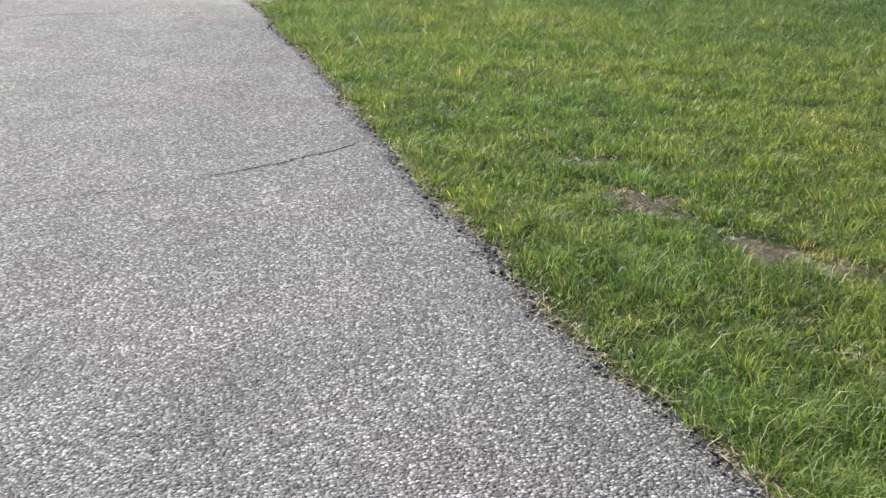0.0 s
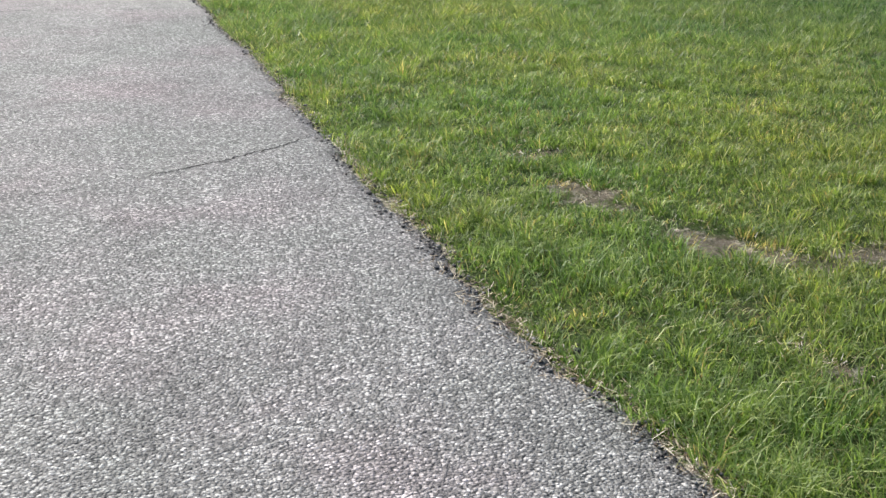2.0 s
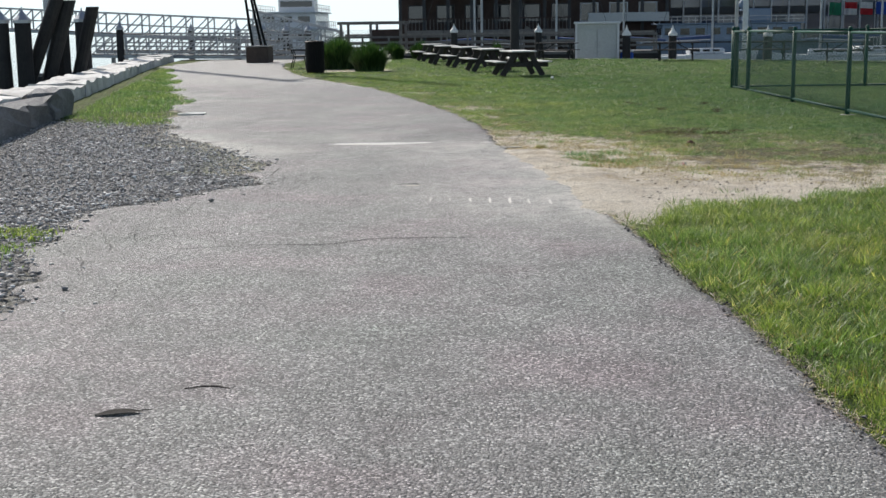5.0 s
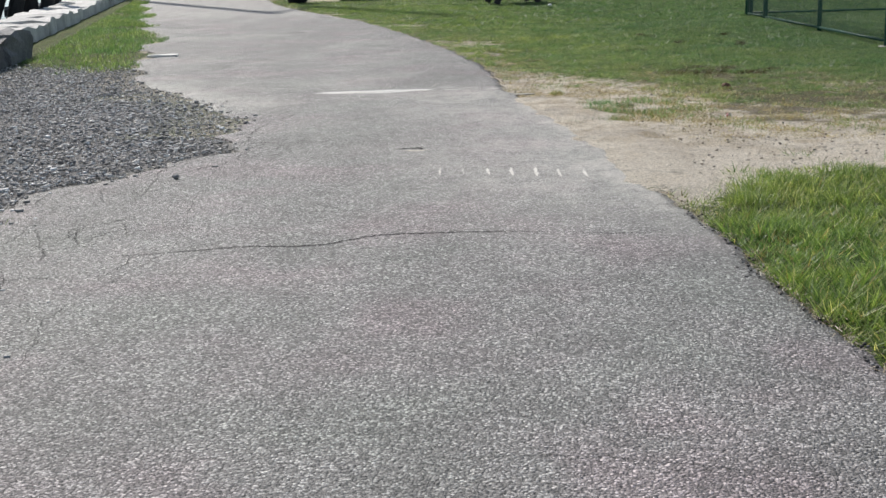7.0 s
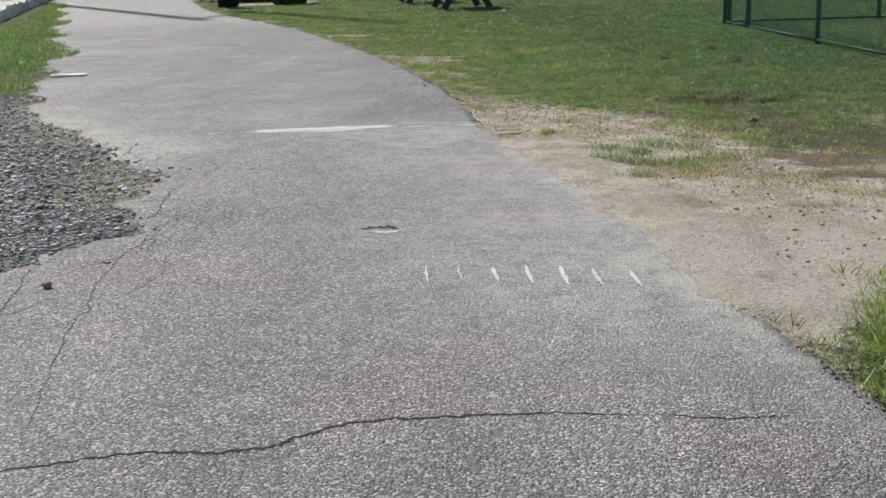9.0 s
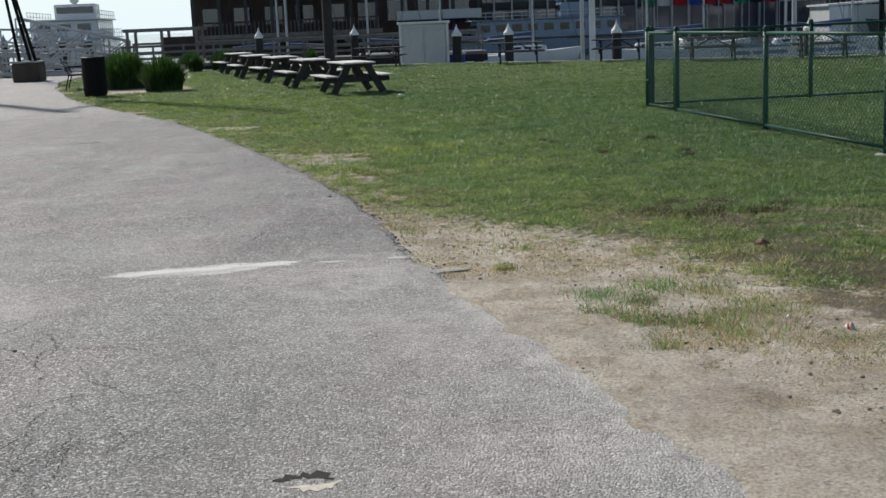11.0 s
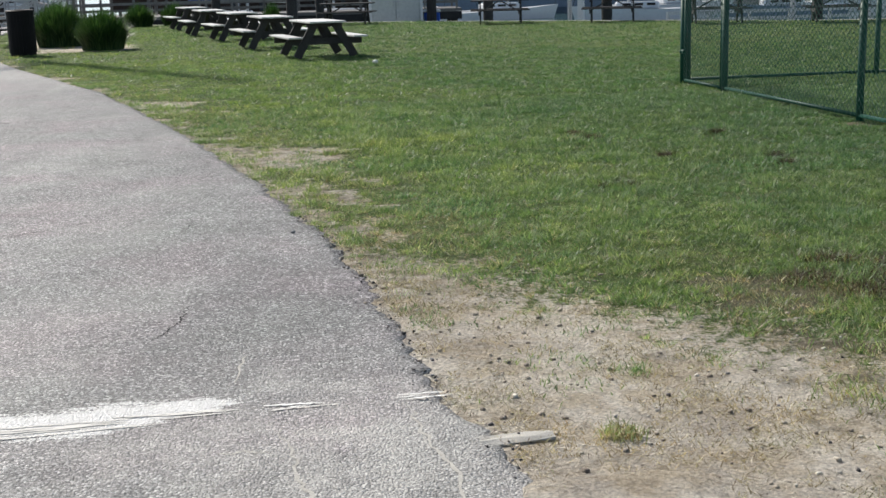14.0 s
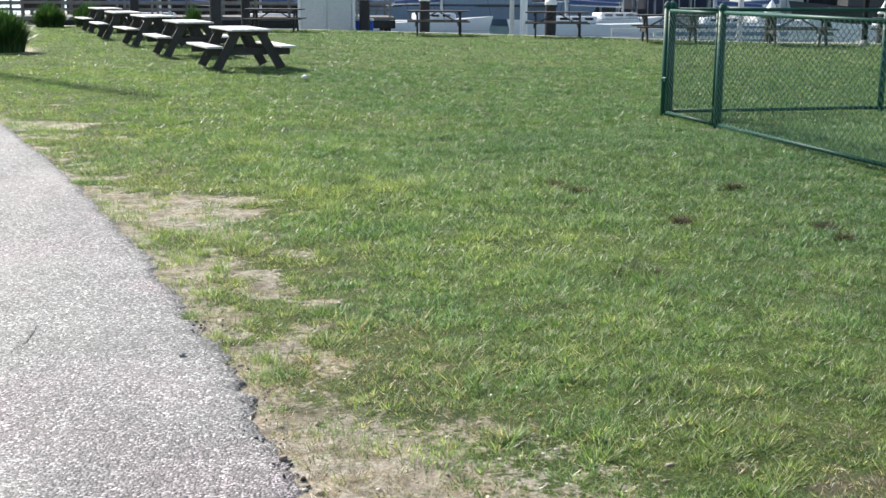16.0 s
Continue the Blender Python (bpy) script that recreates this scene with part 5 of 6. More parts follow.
# ---- seawall and pilings ----
def build_seawall():
    rng = random.Random(4)
    wall = tagged(new("wall_seawall"), "rough granite block seawall along the water", "wall", kind="structure")
    y = -14.0
    while y < 60:
        length = rng.uniform(1.2, 2.3)
        ym = y + length / 2
        x0, x1 = float(lerp_line(WALL, y)), float(lerp_line(WALL, y + length))
        ang = math.degrees(math.atan2(length, x1 - x0))
        run = math.hypot(length, x1 - x0)
        h = (0.40 if ym < 23 else 0.27) + 0.05 * rng.random()
        ob = part("stone", rough_block((run * 0.985, 1.15, h + 1.6), rng, 0.045), GRANITE, wall)
        ob.matrix_basis = pose(float(lerp_line(WALL, ym)) - 0.62, ym, -1.62, 0, 0, ang)
        if ym < 22.6:
            # darker split blocks laid along the foot
            ob = part("stone", rough_block((run * 0.97, 0.42, rng.uniform(0.36, 0.50)), rng, 0.05), DARK_GRANITE, wall, "dark split block")
            ob.matrix_basis = pose(float(lerp_line(WALL, ym)) + 0.24, ym, -0.03, rng.uniform(-6, 3), rng.uniform(-2, 2), ang + rng.uniform(-2, 2))
        y += length


def piling(x, y, base, top, r, cap, label, lean=(0, 0), group="harbour pilings"):
    ob = thing("piling", label, "piling", pose(x, y, base), group=group)
    h = top - base
    rng = random.Random(int(x * 100 + y))
    prof = [(r * 1.03, 0)] + [(r * rng.uniform(0.95, 1.05), h * k / 6) for k in range(1, 6)] + [(r * 0.97, h)]
    bm = lathe(prof, 12)
    for v in bm.verts:
        v.co.x += lean[0] * v.co.z
        v.co.y += lean[1] * v.co.z
    part("post", bm, PILE_WOOD, ob)
    if cap:
        c = part("cap", lathe([(r * 1.12, -0.04), (r * 1.12, 0.05), (r * 0.55, 0.17), (0.03, 0.30), (0.012, 0.40)], 12), cap, ob, "pale conical cap")
        c.location = (lean[0] * h, lean[1] * h, h)
    return ob


def build_pilings():
    lab = "tall tarred timber piling with a grey conical cap"
    for x, y, top in ((-18.15, 36, 1.66), (-17.47, 36, 1.67), (-16.79, 36, 1.67), (-16.15, 36, 1.67), (-15.75, 37.6, 1.70), (-16.1, 40, 1.71)):
        piling(x, y, -3.2, top, 0.225, GALVANISED, lab)
    lean = "leaning tarred timber piling with no cap"
    piling(-17.6, 36.6, -3.0, 2.6, 0.20, None, lean, (0.42, 0))
    piling(-16.9, 36.9, -3.0, 2.25, 0.21, None, lean, (0.33, 0))
    piling(-16.3, 37.9, -3.0, 2.08, 0.19, None, lean, (0.28, 0))
    white = "dark timber piling with a white conical cap by the quay"
    for x, y, top in ((0.95, 57.5, 0.95), (2.85, 56.6, 0.93), (6.3, 53.2, 0.88), (-7.1, 63, 1.15), (-3.1, 64, 1.1), (12.2, 50.5, 0.72), (15.4, 50, 0.7)):
        piling(x, y, -3.2, top, 0.17, WHITE_PAINT, white)


# ---- chain-link fence and gate ----
def chain_link(length, z0, z1, cell=0.056, r=0.0025):
    """Woven wire: two leaning sets of round wires in neighbouring planes, along +x."""
    bm = bmesh.new()
    h = z1 - z0
    d = h                                   # 45 degrees
    pitch = cell * math.sqrt(2)
    for sign, yy in ((1, 0.002), (-1, -0.002)):
        k = -d
        while k < length:
            a, b = Vector((k, yy, z0)), Vector((k + d, yy, z1))
            if sign < 0:
                a, b = Vector((k, yy, z1)), Vector((k + d, yy, z0))
            t0, t1 = max(0, -k / d), min(1, (length - k) / d)
            if t1 - t0 > 0.02:
                rod(bm, a + (b - a) * t0, a + (b - a) * t1, r, seg=3, ends=False)
            k += pitch
    return bm


def fence_run(label, posts, skip=(), top=1.2, side=0.040):
    """Posts at the given places, top and bottom rails and wire panels between; skip: bays left open."""
    x0, y0 = posts[0]
    ob = thing("chain_link_fence", label, "fence", pose(x0, y0, 0))
    for k, (x, y) in enumerate(posts):
        r = 0.042 if k in (0, len(posts) - 1) or (k - 1) in skip or k in skip else 0.036
        p = part("post", lathe([(r, -0.3), (r, top + 0.03)], 10), GREEN_VINYL, ob, smooth=True)
        p.location = (x - x0, y - y0, 0)
        c = part("post_cap", lathe([(r * 1.15, 0), (r * 1.15, 0.02), (r * 0.8, 0.05), (r * 0.25, 0.065)], 10), GREEN_VINYL, p)
        c.location = (0, 0, top + 0.028)
        f = part("footing", lathe([(0.11, -0.1), (0.11, 0.004), (0.09, 0.012)], 12), CONCRETE, p, "round concrete footing")
    for k, (a, b) in enumerate(zip(posts, posts[1:])):
        if k in skip:
            continue
        a3, b3 = Vector((a[0] - x0, a[1] - y0, 0)), Vector((b[0] - x0, b[1] - y0, 0))
        up = Vector((0, 0, 1))
        part("top_rail", rodm(a3 + up * top, b3 + up * top, 0.021), GREEN_VINYL, ob, smooth=True)
        part("bottom_rail", rodm(a3 + up * 0.075, b3 + up * 0.075, 0.021), GREEN_VINYL, ob, smooth=True)
        w = tagged(part("wire_panel", chain_link((b3 - a3).length, 0.07, top), GREEN_VINYL, ob, "woven green wire"), kind="stuff")
        d = b3 - a3
        w.matrix_basis = Matrix.Translation(a3) @ Matrix.Rotation(math.atan2(d.y, d.x), 4, "Z") @ Matrix.Translation((0, side, 0))
    return ob


def build_fences():
    near = [(2.325, 29.08), (2.475, 27.76), (2.845, 24.62), (3.17, 21.65), (3.52, 18.5)]
    fence_run("dark green chain-link fence along the lawn", near, skip=(0,), side=-0.046)
    far = [(2.40, 29.14), (5.03, 29.36), (8.1, 29.7), (11.2, 30.05), (14.3, 30.4), (17.4, 30.75)]
    fence_run("dark green chain-link fence closing the yard", far)
    back = [(17.5, 30.7), (17.9, 27.6), (18.3, 24.5), (18.7, 21.4)]
    fence_run("dark green chain-link fence on the yard's far side", back)
    (ax, ay), (bx, by) = near[0], near[1]
    d = Vector((bx - ax, by - ay, 0))
    length, ang = d.length, math.degrees(math.atan2(d.y, d.x))
    gate = thing("metal_gate", "closed green chain-link gate between two fence posts", "gate", pose(ax, ay, 0, 0, 0, ang))
    s, e, lo, hi = 0.075, length - 0.095, 0.075, 1.19
    bm = bmesh.new()
    for a, b in (((s, 0, lo), (s, 0, hi)), ((e, 0, lo), (e, 0, hi)), ((s, 0, lo), (e, 0, lo)), ((s, 0, hi), (e, 0, hi))):
        rod(bm, a, b, 0.021, seg=10)
    part("gate_frame", bm, GREEN_VINYL, gate, smooth=True)
    w = tagged(part("wire_panel", chain_link(e - s, lo, hi), GREEN_VINYL, gate, "woven green wire"), kind="stuff")
    w.location = (s, -0.026, 0)
    for z in (0.22, 1.08):
        part("hinge", lathe([(0.03, z - 0.03), (0.034, z), (0.03, z + 0.03)], 8), GREEN_VINYL, gate).location = (length - 0.06, 0, 0)
    bm = boxm((0.10, 0.05, 0.05), (0.05, -0.02, 0.44), bevel=0.008)
    rod(bm, (0.02, -0.06, 0.44), (0.02, 0.05, 0.40), 0.012)
    part("latch", bm, GREEN_VINYL, gate, "fork latch")


# ---- picnic tables, bin, bench and tall grasses ----
def picnic_table(m, label, group, planks):
    t = thing("picnic_table", label, "picnic table", m, group)
    t.scale = (0.97, 0.97, 0.89)
    L = 1.83
    for k in range(5):
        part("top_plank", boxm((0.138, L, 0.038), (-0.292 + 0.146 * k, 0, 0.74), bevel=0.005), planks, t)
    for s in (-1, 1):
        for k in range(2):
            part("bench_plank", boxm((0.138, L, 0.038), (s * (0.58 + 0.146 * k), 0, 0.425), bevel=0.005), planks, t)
        # beams, legs and braces carry their shade in a near-black colour
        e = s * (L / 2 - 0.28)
        part("bench_beam", boxm((1.50, 0.038, 0.14), (0, e + 0.02, 0.335), bevel=0.005), SHADE_DARK_WOOD, t)
        part("top_beam", boxm((0.72, 0.038, 0.09), (0, e + 0.02, 0.675), bevel=0.005), SHADE_DARK_WOOD, t)
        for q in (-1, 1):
            part("leg", barm((q * 0.20, e - 0.02, 0.72), (q * 0.58, e - 0.02, 0.0), 0.045, 0.16), SHADE_DARK_WOOD, t)
        part("brace", barm((0, e, 0.35), (0, s * 0.06, 0.70), 0.09, 0.038), SHADE_DARK_WOOD, t)
    return t


def build_tables():
    ang = 15.0
    lab = "picnic table with sunlit-pale plank top and shade-dark frame on the lawn"
    first = picnic_table(pose(-2.60, 37.85, 0.02, 0, 0, ang), lab, "row of picnic tables", SUNLIT_WOOD)
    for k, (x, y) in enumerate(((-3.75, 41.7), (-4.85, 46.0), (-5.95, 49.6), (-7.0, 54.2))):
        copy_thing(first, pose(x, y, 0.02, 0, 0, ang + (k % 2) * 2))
    lab2 = "dark weathered picnic table standing side-on by the quay"
    other = picnic_table(pose(2.65, 51.6, 0.02, 0, 0, 84), lab2, "picnic tables by the quay", SHADE_DARK_WOOD)
    for x, y, a in ((5.85, 50.3, 78), (8.1, 47.2, 80), (-2.0, 54.6, 82), (11.0, 45.8, 75), (13.4, 44.6, 70), (16.2, 43.6, 72)):
        copy_thing(other, pose(x, y, 0.02 if y < 54 else 0.0, 0, 0, a))


def litter_bin(m):
    b = thing("litter_bin", "black slatted metal litter bin beside the path", "bin", m)
    n = 26
    for k in range(n):
        a = 2 * math.pi * k / n
        p = part("slat", boxm((0.074, 0.010, 0.88), (0, 0, 0), bevel=0.002), BLACK_METAL, b) if k == 0 else part("slat", b.children[0].data, None, b)
        p.matrix_basis = pose(0.345 * math.cos(a), 0.345 * math.sin(a), 0.50, 0, 0, math.degrees(a) + 90)
    for z in (0.12, 0.52, 0.90):
        part("hoop", lathe([(0.325, z), (0.34, z), (0.34, z + 0.05), (0.325, z + 0.05)], 26), BLACK_METAL, b)
    part("liner", lathe([(0.30, 0.06), (0.31, 0.90), (0.29, 0.90), (0.28, 0.10)], 20), BLACK_METAL, b)
    part("rim", lathe([(0.30, 0.93), (0.365, 0.93), (0.37, 0.97), (0.33, 0.995), (0.29, 0.98)], 26), BLACK_METAL, b)
    part("foot_ring", lathe([(0.30, 0.0), (0.33, 0.0), (0.33, 0.06), (0.30, 0.06)], 20), BLACK_METAL, b)


def park_bench(m):
    b = thing("park_bench", "dark iron park bench with pale wooden slats", "bench", m)
    for k in range(4):
        part("seat_slat", boxm((1.5, 0.085, 0.035), (0, -0.2 + 0.11 * k, 0.44), bevel=0.006), GREY_WOOD, b)
    for k in range(3):
        part("back_slat", boxm((1.5, 0.03, 0.085), (0, 0.26 + 0.03 * k, 0.56 + 0.12 * k), (-14, 0, 0), bevel=0.006), GREY_WOOD, b)
    for x in (-0.62, 0.62):
        bm = bmesh.new()
        bar(bm, (x, -0.24, 0.0), (x, -0.18, 0.44), 0.05, 0.03)
        bar(bm, (x, 0.30, 0.0), (x, 0.18, 0.42), 0.05, 0.03)
        bar(bm, (x, 0.16, 0.40), (x, 0.36, 0.86), 0.05, 0.03)
        bar(bm, (x, -0.24, 0.41), (x, 0.2, 0.41), 0.05, 0.03)
        bar(bm, (x, -0.24, 0.64), (x, 0.26, 0.64), 0.05, 0.03)
        bar(bm, (x, -0.22, 0.42), (x, -0.24, 0.64), 0.05, 0.03)
        part("iron_end", bm, BLACK_METAL, b)


def tall_grass(x, y, r, h, n, seed):
    """A clump of ornamental grass: long blades that rise from one crown and arch over."""
    rng = np.random.default_rng(seed)
    a = rng.uniform(0, 2 * np.pi, n)
    rad = r * 0.72 * np.sqrt(rng.random(n))
    bx, by = rad * np.cos(a), rad * np.sin(a)
    out = rng.uniform(0.05, 0.5, n) * r * (0.4 + rad / r)
    hh = h * rng.uniform(0.55, 1.08, n) * (1 - 0.38 * (rad / (0.72 * r)) ** 2)
    dirx, diry = np.cos(a + rng.normal(0, 0.5, n)), np.sin(a + rng.normal(0, 0.5, n))
    w = rng.uniform(0.006, 0.016, n)
    sx, sy = -diry * w, dirx * w
    rows = []
    for f, g in ((0, 1.0), (0.35, 1.0), (0.7, 0.8), (1.0, 0.1)):
        ox, oy, oz = bx + dirx * out * f ** 2, by + diry * out * f ** 2, hh * (f - 0.28 * f ** 3 * (out / r))
        rows += [np.stack([ox - sx * g, oy - sy * g, oz], -1), np.stack([ox + sx * g, oy + sy * g, oz], -1)]
    v = np.stack(rows, 1).reshape(-1, 3)
    k = np.arange(n)[:, None] * 8
    f = np.concatenate([k + np.array([[2 * i, 2 * i + 1, 2 * i + 3, 2 * i + 2]]) for i in range(3)], 0)
    ob = thing("ornamental_grass", "rounded clump of tall green ornamental grass", "plant", pose(x, y, -0.01), "ornamental grasses by the path")
    part("leaves", arrays_to_mesh("leaves", v, f, REED), None, ob)
    part("crown", lathe([(r * 0.7, 0), (r * 0.55, 0.06), (r * 0.2, 0.1)], 12), DRY_GRASS, ob, "straw-coloured base")


build_seawall()
build_pilings()
build_fences()
build_tables()
litter_bin(pose(-9.2, 41.6, 0.0) @ Matrix.Diagonal((0.84, 0.84, 1.0, 1)))
park_bench(pose(-10.85, 46.6, 0.0, 0, 0, 100))
tall_grass(-7.75, 43.2, 0.66, 1.0, 3400, 1)
tall_grass(-9.2, 45.4, 0.78, 1.15, 3800, 2)
tall_grass(-10.0, 48.4, 0.66, 1.08, 2200, 3)
tall_grass(-9.3, 58.2, 0.6, 0.85, 1500, 4)
tall_grass(-8.1, 58.4, 0.55, 0.85, 1500, 5)
tall_grass(-4.6, 57.0, 0.35, 0.8, 500, 6)


# ---- a low stack under a blue tarpaulin beside the crossing ----
def tarpaulin_stack():
    rng = random.Random(31)
    ob = thing("tarpaulin_stack", "low stack of material under a deep blue tarpaulin on the grass", "covered stack", pose(6.9, 13.75, -0.02, 0, 0, -38))
    n, m, w, d, h = 30, 22, 2.6, 1.5, 0.72
    bm = bmesh.new()
    rows = []
    for j in range(m + 1):
        row = []
        for i in range(n + 1):
            u, v = 2 * i / n - 1, 2 * j / m - 1
            r = max(abs(u), abs(v))
            top = h - 0.06 * (u * u + v * v) + 0.02 * math.sin(9 * u + 3 * v) * (1 - r)
            fall = max(0.0, (r - 0.72) / 0.28)
            spread = 1 + 0.05 * fall * math.sin(14 * u * abs(v) + 11 * v * abs(u))
            k = min(1.0, 0.94 * r / 0.72) / r if r > 0.0 else 1.0
            k = k if r > 0.72 else 0.94 / 0.72
            row.append(bm.verts.new((u * k * w / 2 * spread, v * k * d / 2 * spread, max(0.0, top * (1 - fall) + rng.uniform(-0.006, 0.006) * (fall < 1)))))
        rows.append(row)
    for a, b in zip(rows, rows[1:]):
        for i in range(n):
            bm.faces.new((a[i], a[i + 1], b[i + 1], b[i]))
    part("tarpaulin", bm, BLUE_TARP, ob, smooth=True)
    for x in (-0.7, 0.7):
        bm = bmesh.new()
        pts = [(x, -d / 2 - 0.03, 0.03), (x, -d / 2 - 0.015, h * 0.55), (x, -d / 2 + 0.05, h - 0.02), (x, 0, h + 0.01), (x, d / 2 - 0.05, h - 0.02), (x, d / 2 + 0.015, h * 0.55), (x, d / 2 + 0.03, 0.03)]
        for a, b in zip(pts, pts[1:]):
            rod(bm, a, b, 0.007, 0.007, 6)
        part("rope", bm, DARK_TRIM, ob, "dark tie rope")


tarpaulin_stack()


# ---- quay, pier and harbour ----
def truss_gangway(label, a, b, h, bays, w=1.1, rails=1):
    """An aluminium truss gangway from a to b: two side trusses with posts, diagonals and a deck between."""
    a, b = Vector(a), Vector(b)
    g = thing("gangway", label, "gangway", Matrix.Translation(a), "aluminium gangways")
    d = b - a
    side = Vector((-d.y, d.x, 0)).normalized() * (w / 2)
    up = Vector((0, 0, h))
    for s in (-1, 1):
        o = side * s
        part("bottom_chord", barm(o, d + o, 0.10, 0.14), ALUMINIUM, g)
        part("top_chord", barm(o + up, d + o + up, 0.07, 0.08), ALUMINIUM, g)
        for r in range(rails):
            k = (r + 1) / (rails + 1)
            part("middle_rail", barm(o + up * k, d + o + up * k, 0.04, 0.05), ALUMINIUM, g)
        for k in range(bays + 1):
            p = d * (k / bays) + o
            part("upright", barm(p, p + up, 0.06, 0.06), ALUMINIUM, g)
            if k < bays:
                q = d * ((k + 1) / bays) + o
                part("diagonal", barm(p, q + up, 0.05, 0.05), ALUMINIUM, g)
    for k in (0.12, 0.88):
        p = d * k
        part("support", barm(p + Vector((0, 0, 0.05)), Vector((p.x, p.y, -1.9 - a.z)), 0.16, 0.16), ALUMINIUM, g)
    part("deck", barm(Vector((0, 0, 0.08)), d + Vector((0, 0, 0.08)), w - 0.12, 0.05), GREY_WOOD, g, "grey decking")
    return g


def railing(label, a, b, h, posts, rails=3, mat=None):
    a, b = Vector(a), Vector(b)
    d = b - a
    g = thing("railing", label, "railing", Matrix.Translation(a), "pier railings")
    for k in range(posts + 1):
        p = d * (k / posts)
        part("post", barm(p, p + Vector((0, 0, h + 0.05)), 0.09, 0.09), mat or GREY_WOOD, g)
    for r in range(rails):
        z = h * (r + 1) / rails
        part("rail", barm(Vector((0, 0, z)), d + Vector((0, 0, z)), 0.05, 0.11), mat or GREY_WOOD, g)


def pier(label, x0, x1, y0, y1, z, nx, ny):
    p = thing("pier", label, "pier", pose((x0 + x1) / 2, (y0 + y1) / 2, z), "timber piers")
    part("deck", boxm((x1 - x0, y1 - y0, 0.14), (0, 0, -0.07)), GREY_WOOD, p, "grey plank deck")
    part("beam", boxm((x1 - x0 + 0.02, 0.2, 0.32), (0, -(y1 - y0) / 2 + 0.12, -0.31)), PILE_WOOD, p)
    part("beam", boxm((x1 - x0 + 0.02, 0.2, 0.32), (0, (y1 - y0) / 2 - 0.12, -0.31)), PILE_WOOD, p)
    for i in range(nx):
        for j in range(ny):
            part("pile", rodm((0, 0, -0.2), (0, 0, -3.0 - z), 0.15), PILE_WOOD, p).location = (-(x1 - x0) / 2 + 0.3 + i * (x1 - x0 - 0.6) / max(1, nx - 1), -(y1 - y0) / 2 + 0.3 + j * (y1 - y0 - 0.6) / max(1, ny - 1), 0)


def hull(length, beam, depth, sheer=0.25):
    """A boat's hull along +x (bow forward), keel at z 0, with deck."""
    bm = bmesh.new()
    rows = []
    n = 12
    for i in range(n):
        f = i / (n - 1)
        half = beam / 2 * (1 - max(0, (f - 0.35) / 0.65) ** 2.2) * (0.82 + 0.18 * min(1, f / 0.25)) + 0.01
        top = depth + sheer * (f - 0.35) ** 2 * 2.2
        x = -length / 2 + length * f
        rake = 0.10 * length * f ** 3
        rows.append([bm.verts.new(p) for p in ((x + rake, -half, top), (x + rake * 0.6, -half * 0.93, depth * 0.5), (x, -half * 0.5, 0.05), (x, half * 0.5, 0.05), (x + rake * 0.6, half * 0.93, depth * 0.5), (x + rake, half, top))])
    for a, b in zip(rows, rows[1:]):
        for k in range(5):
            bm.faces.new((a[k], b[k], b[k + 1], a[k + 1]))
        bm.faces.new((a[0], a[5], b[5], b[0]))
    bm.faces.new(rows[0])
    bm.faces.new(list(reversed(rows[-1])))
    bmesh.ops.recalc_face_normals(bm, faces=bm.faces[:])
    return bm


def sailboat(x, y, turn, length, mast, label, material=None):
    s = thing("sailboat", label, "sailboat", pose(x, y, -1.75, 0, 0, turn), "moored sailboats")
    part("hull", hull(length, length * 0.31, 1.15), material or WHITE_HULL, s, smooth=False)
    bm = boxm((length * 0.36, length * 0.17, 0.38), (length * 0.05, 0, 1.36), bevel=0.09)
    cabin = part("cabin", bm, WHITE_HULL, s)
    for q in (-1, 1):
        for k in range(3):
            part("window", boxm((length * 0.07, 0.02, 0.13), (length * (-0.06 + 0.1 * k), q * (length * 0.085 + 0.004), 1.42)), WINDOW, cabin)
    part("mast", rodm((length * 0.12, 0, 1.2), (length * 0.12, 0, 1.2 + mast), 0.075, 0.05), ALUMINIUM, s)
    part("boom", rodm((length * 0.1, 0, 2.15), (-length * 0.32, 0, 2.05), 0.05), ALUMINIUM, s)
    part("sail_cover", rodm((length * 0.1, 0, 2.27), (-length * 0.30, 0, 2.15), 0.15, 0.09), CANVAS, s, "furled sail under a blue cover")
    top = (length * 0.12, 0, 1.1 + mast)
    for e in ((length * 0.58, 0, 1.35), (-length * 0.48, 0, 1.25), (length * 0.1, length * 0.15, 1.2), (length * 0.1, -length * 0.15, 1.2)):
        part("stay", rodm(e, top, 0.014, seg=4), DARK_TRIM, s)
    part("spreader", barm((length * 0.12, -0.7, 1.2 + mast * 0.55), (length * 0.12, 0.7, 1.2 + mast * 0.55), 0.05, 0.03), ALUMINIUM, s)


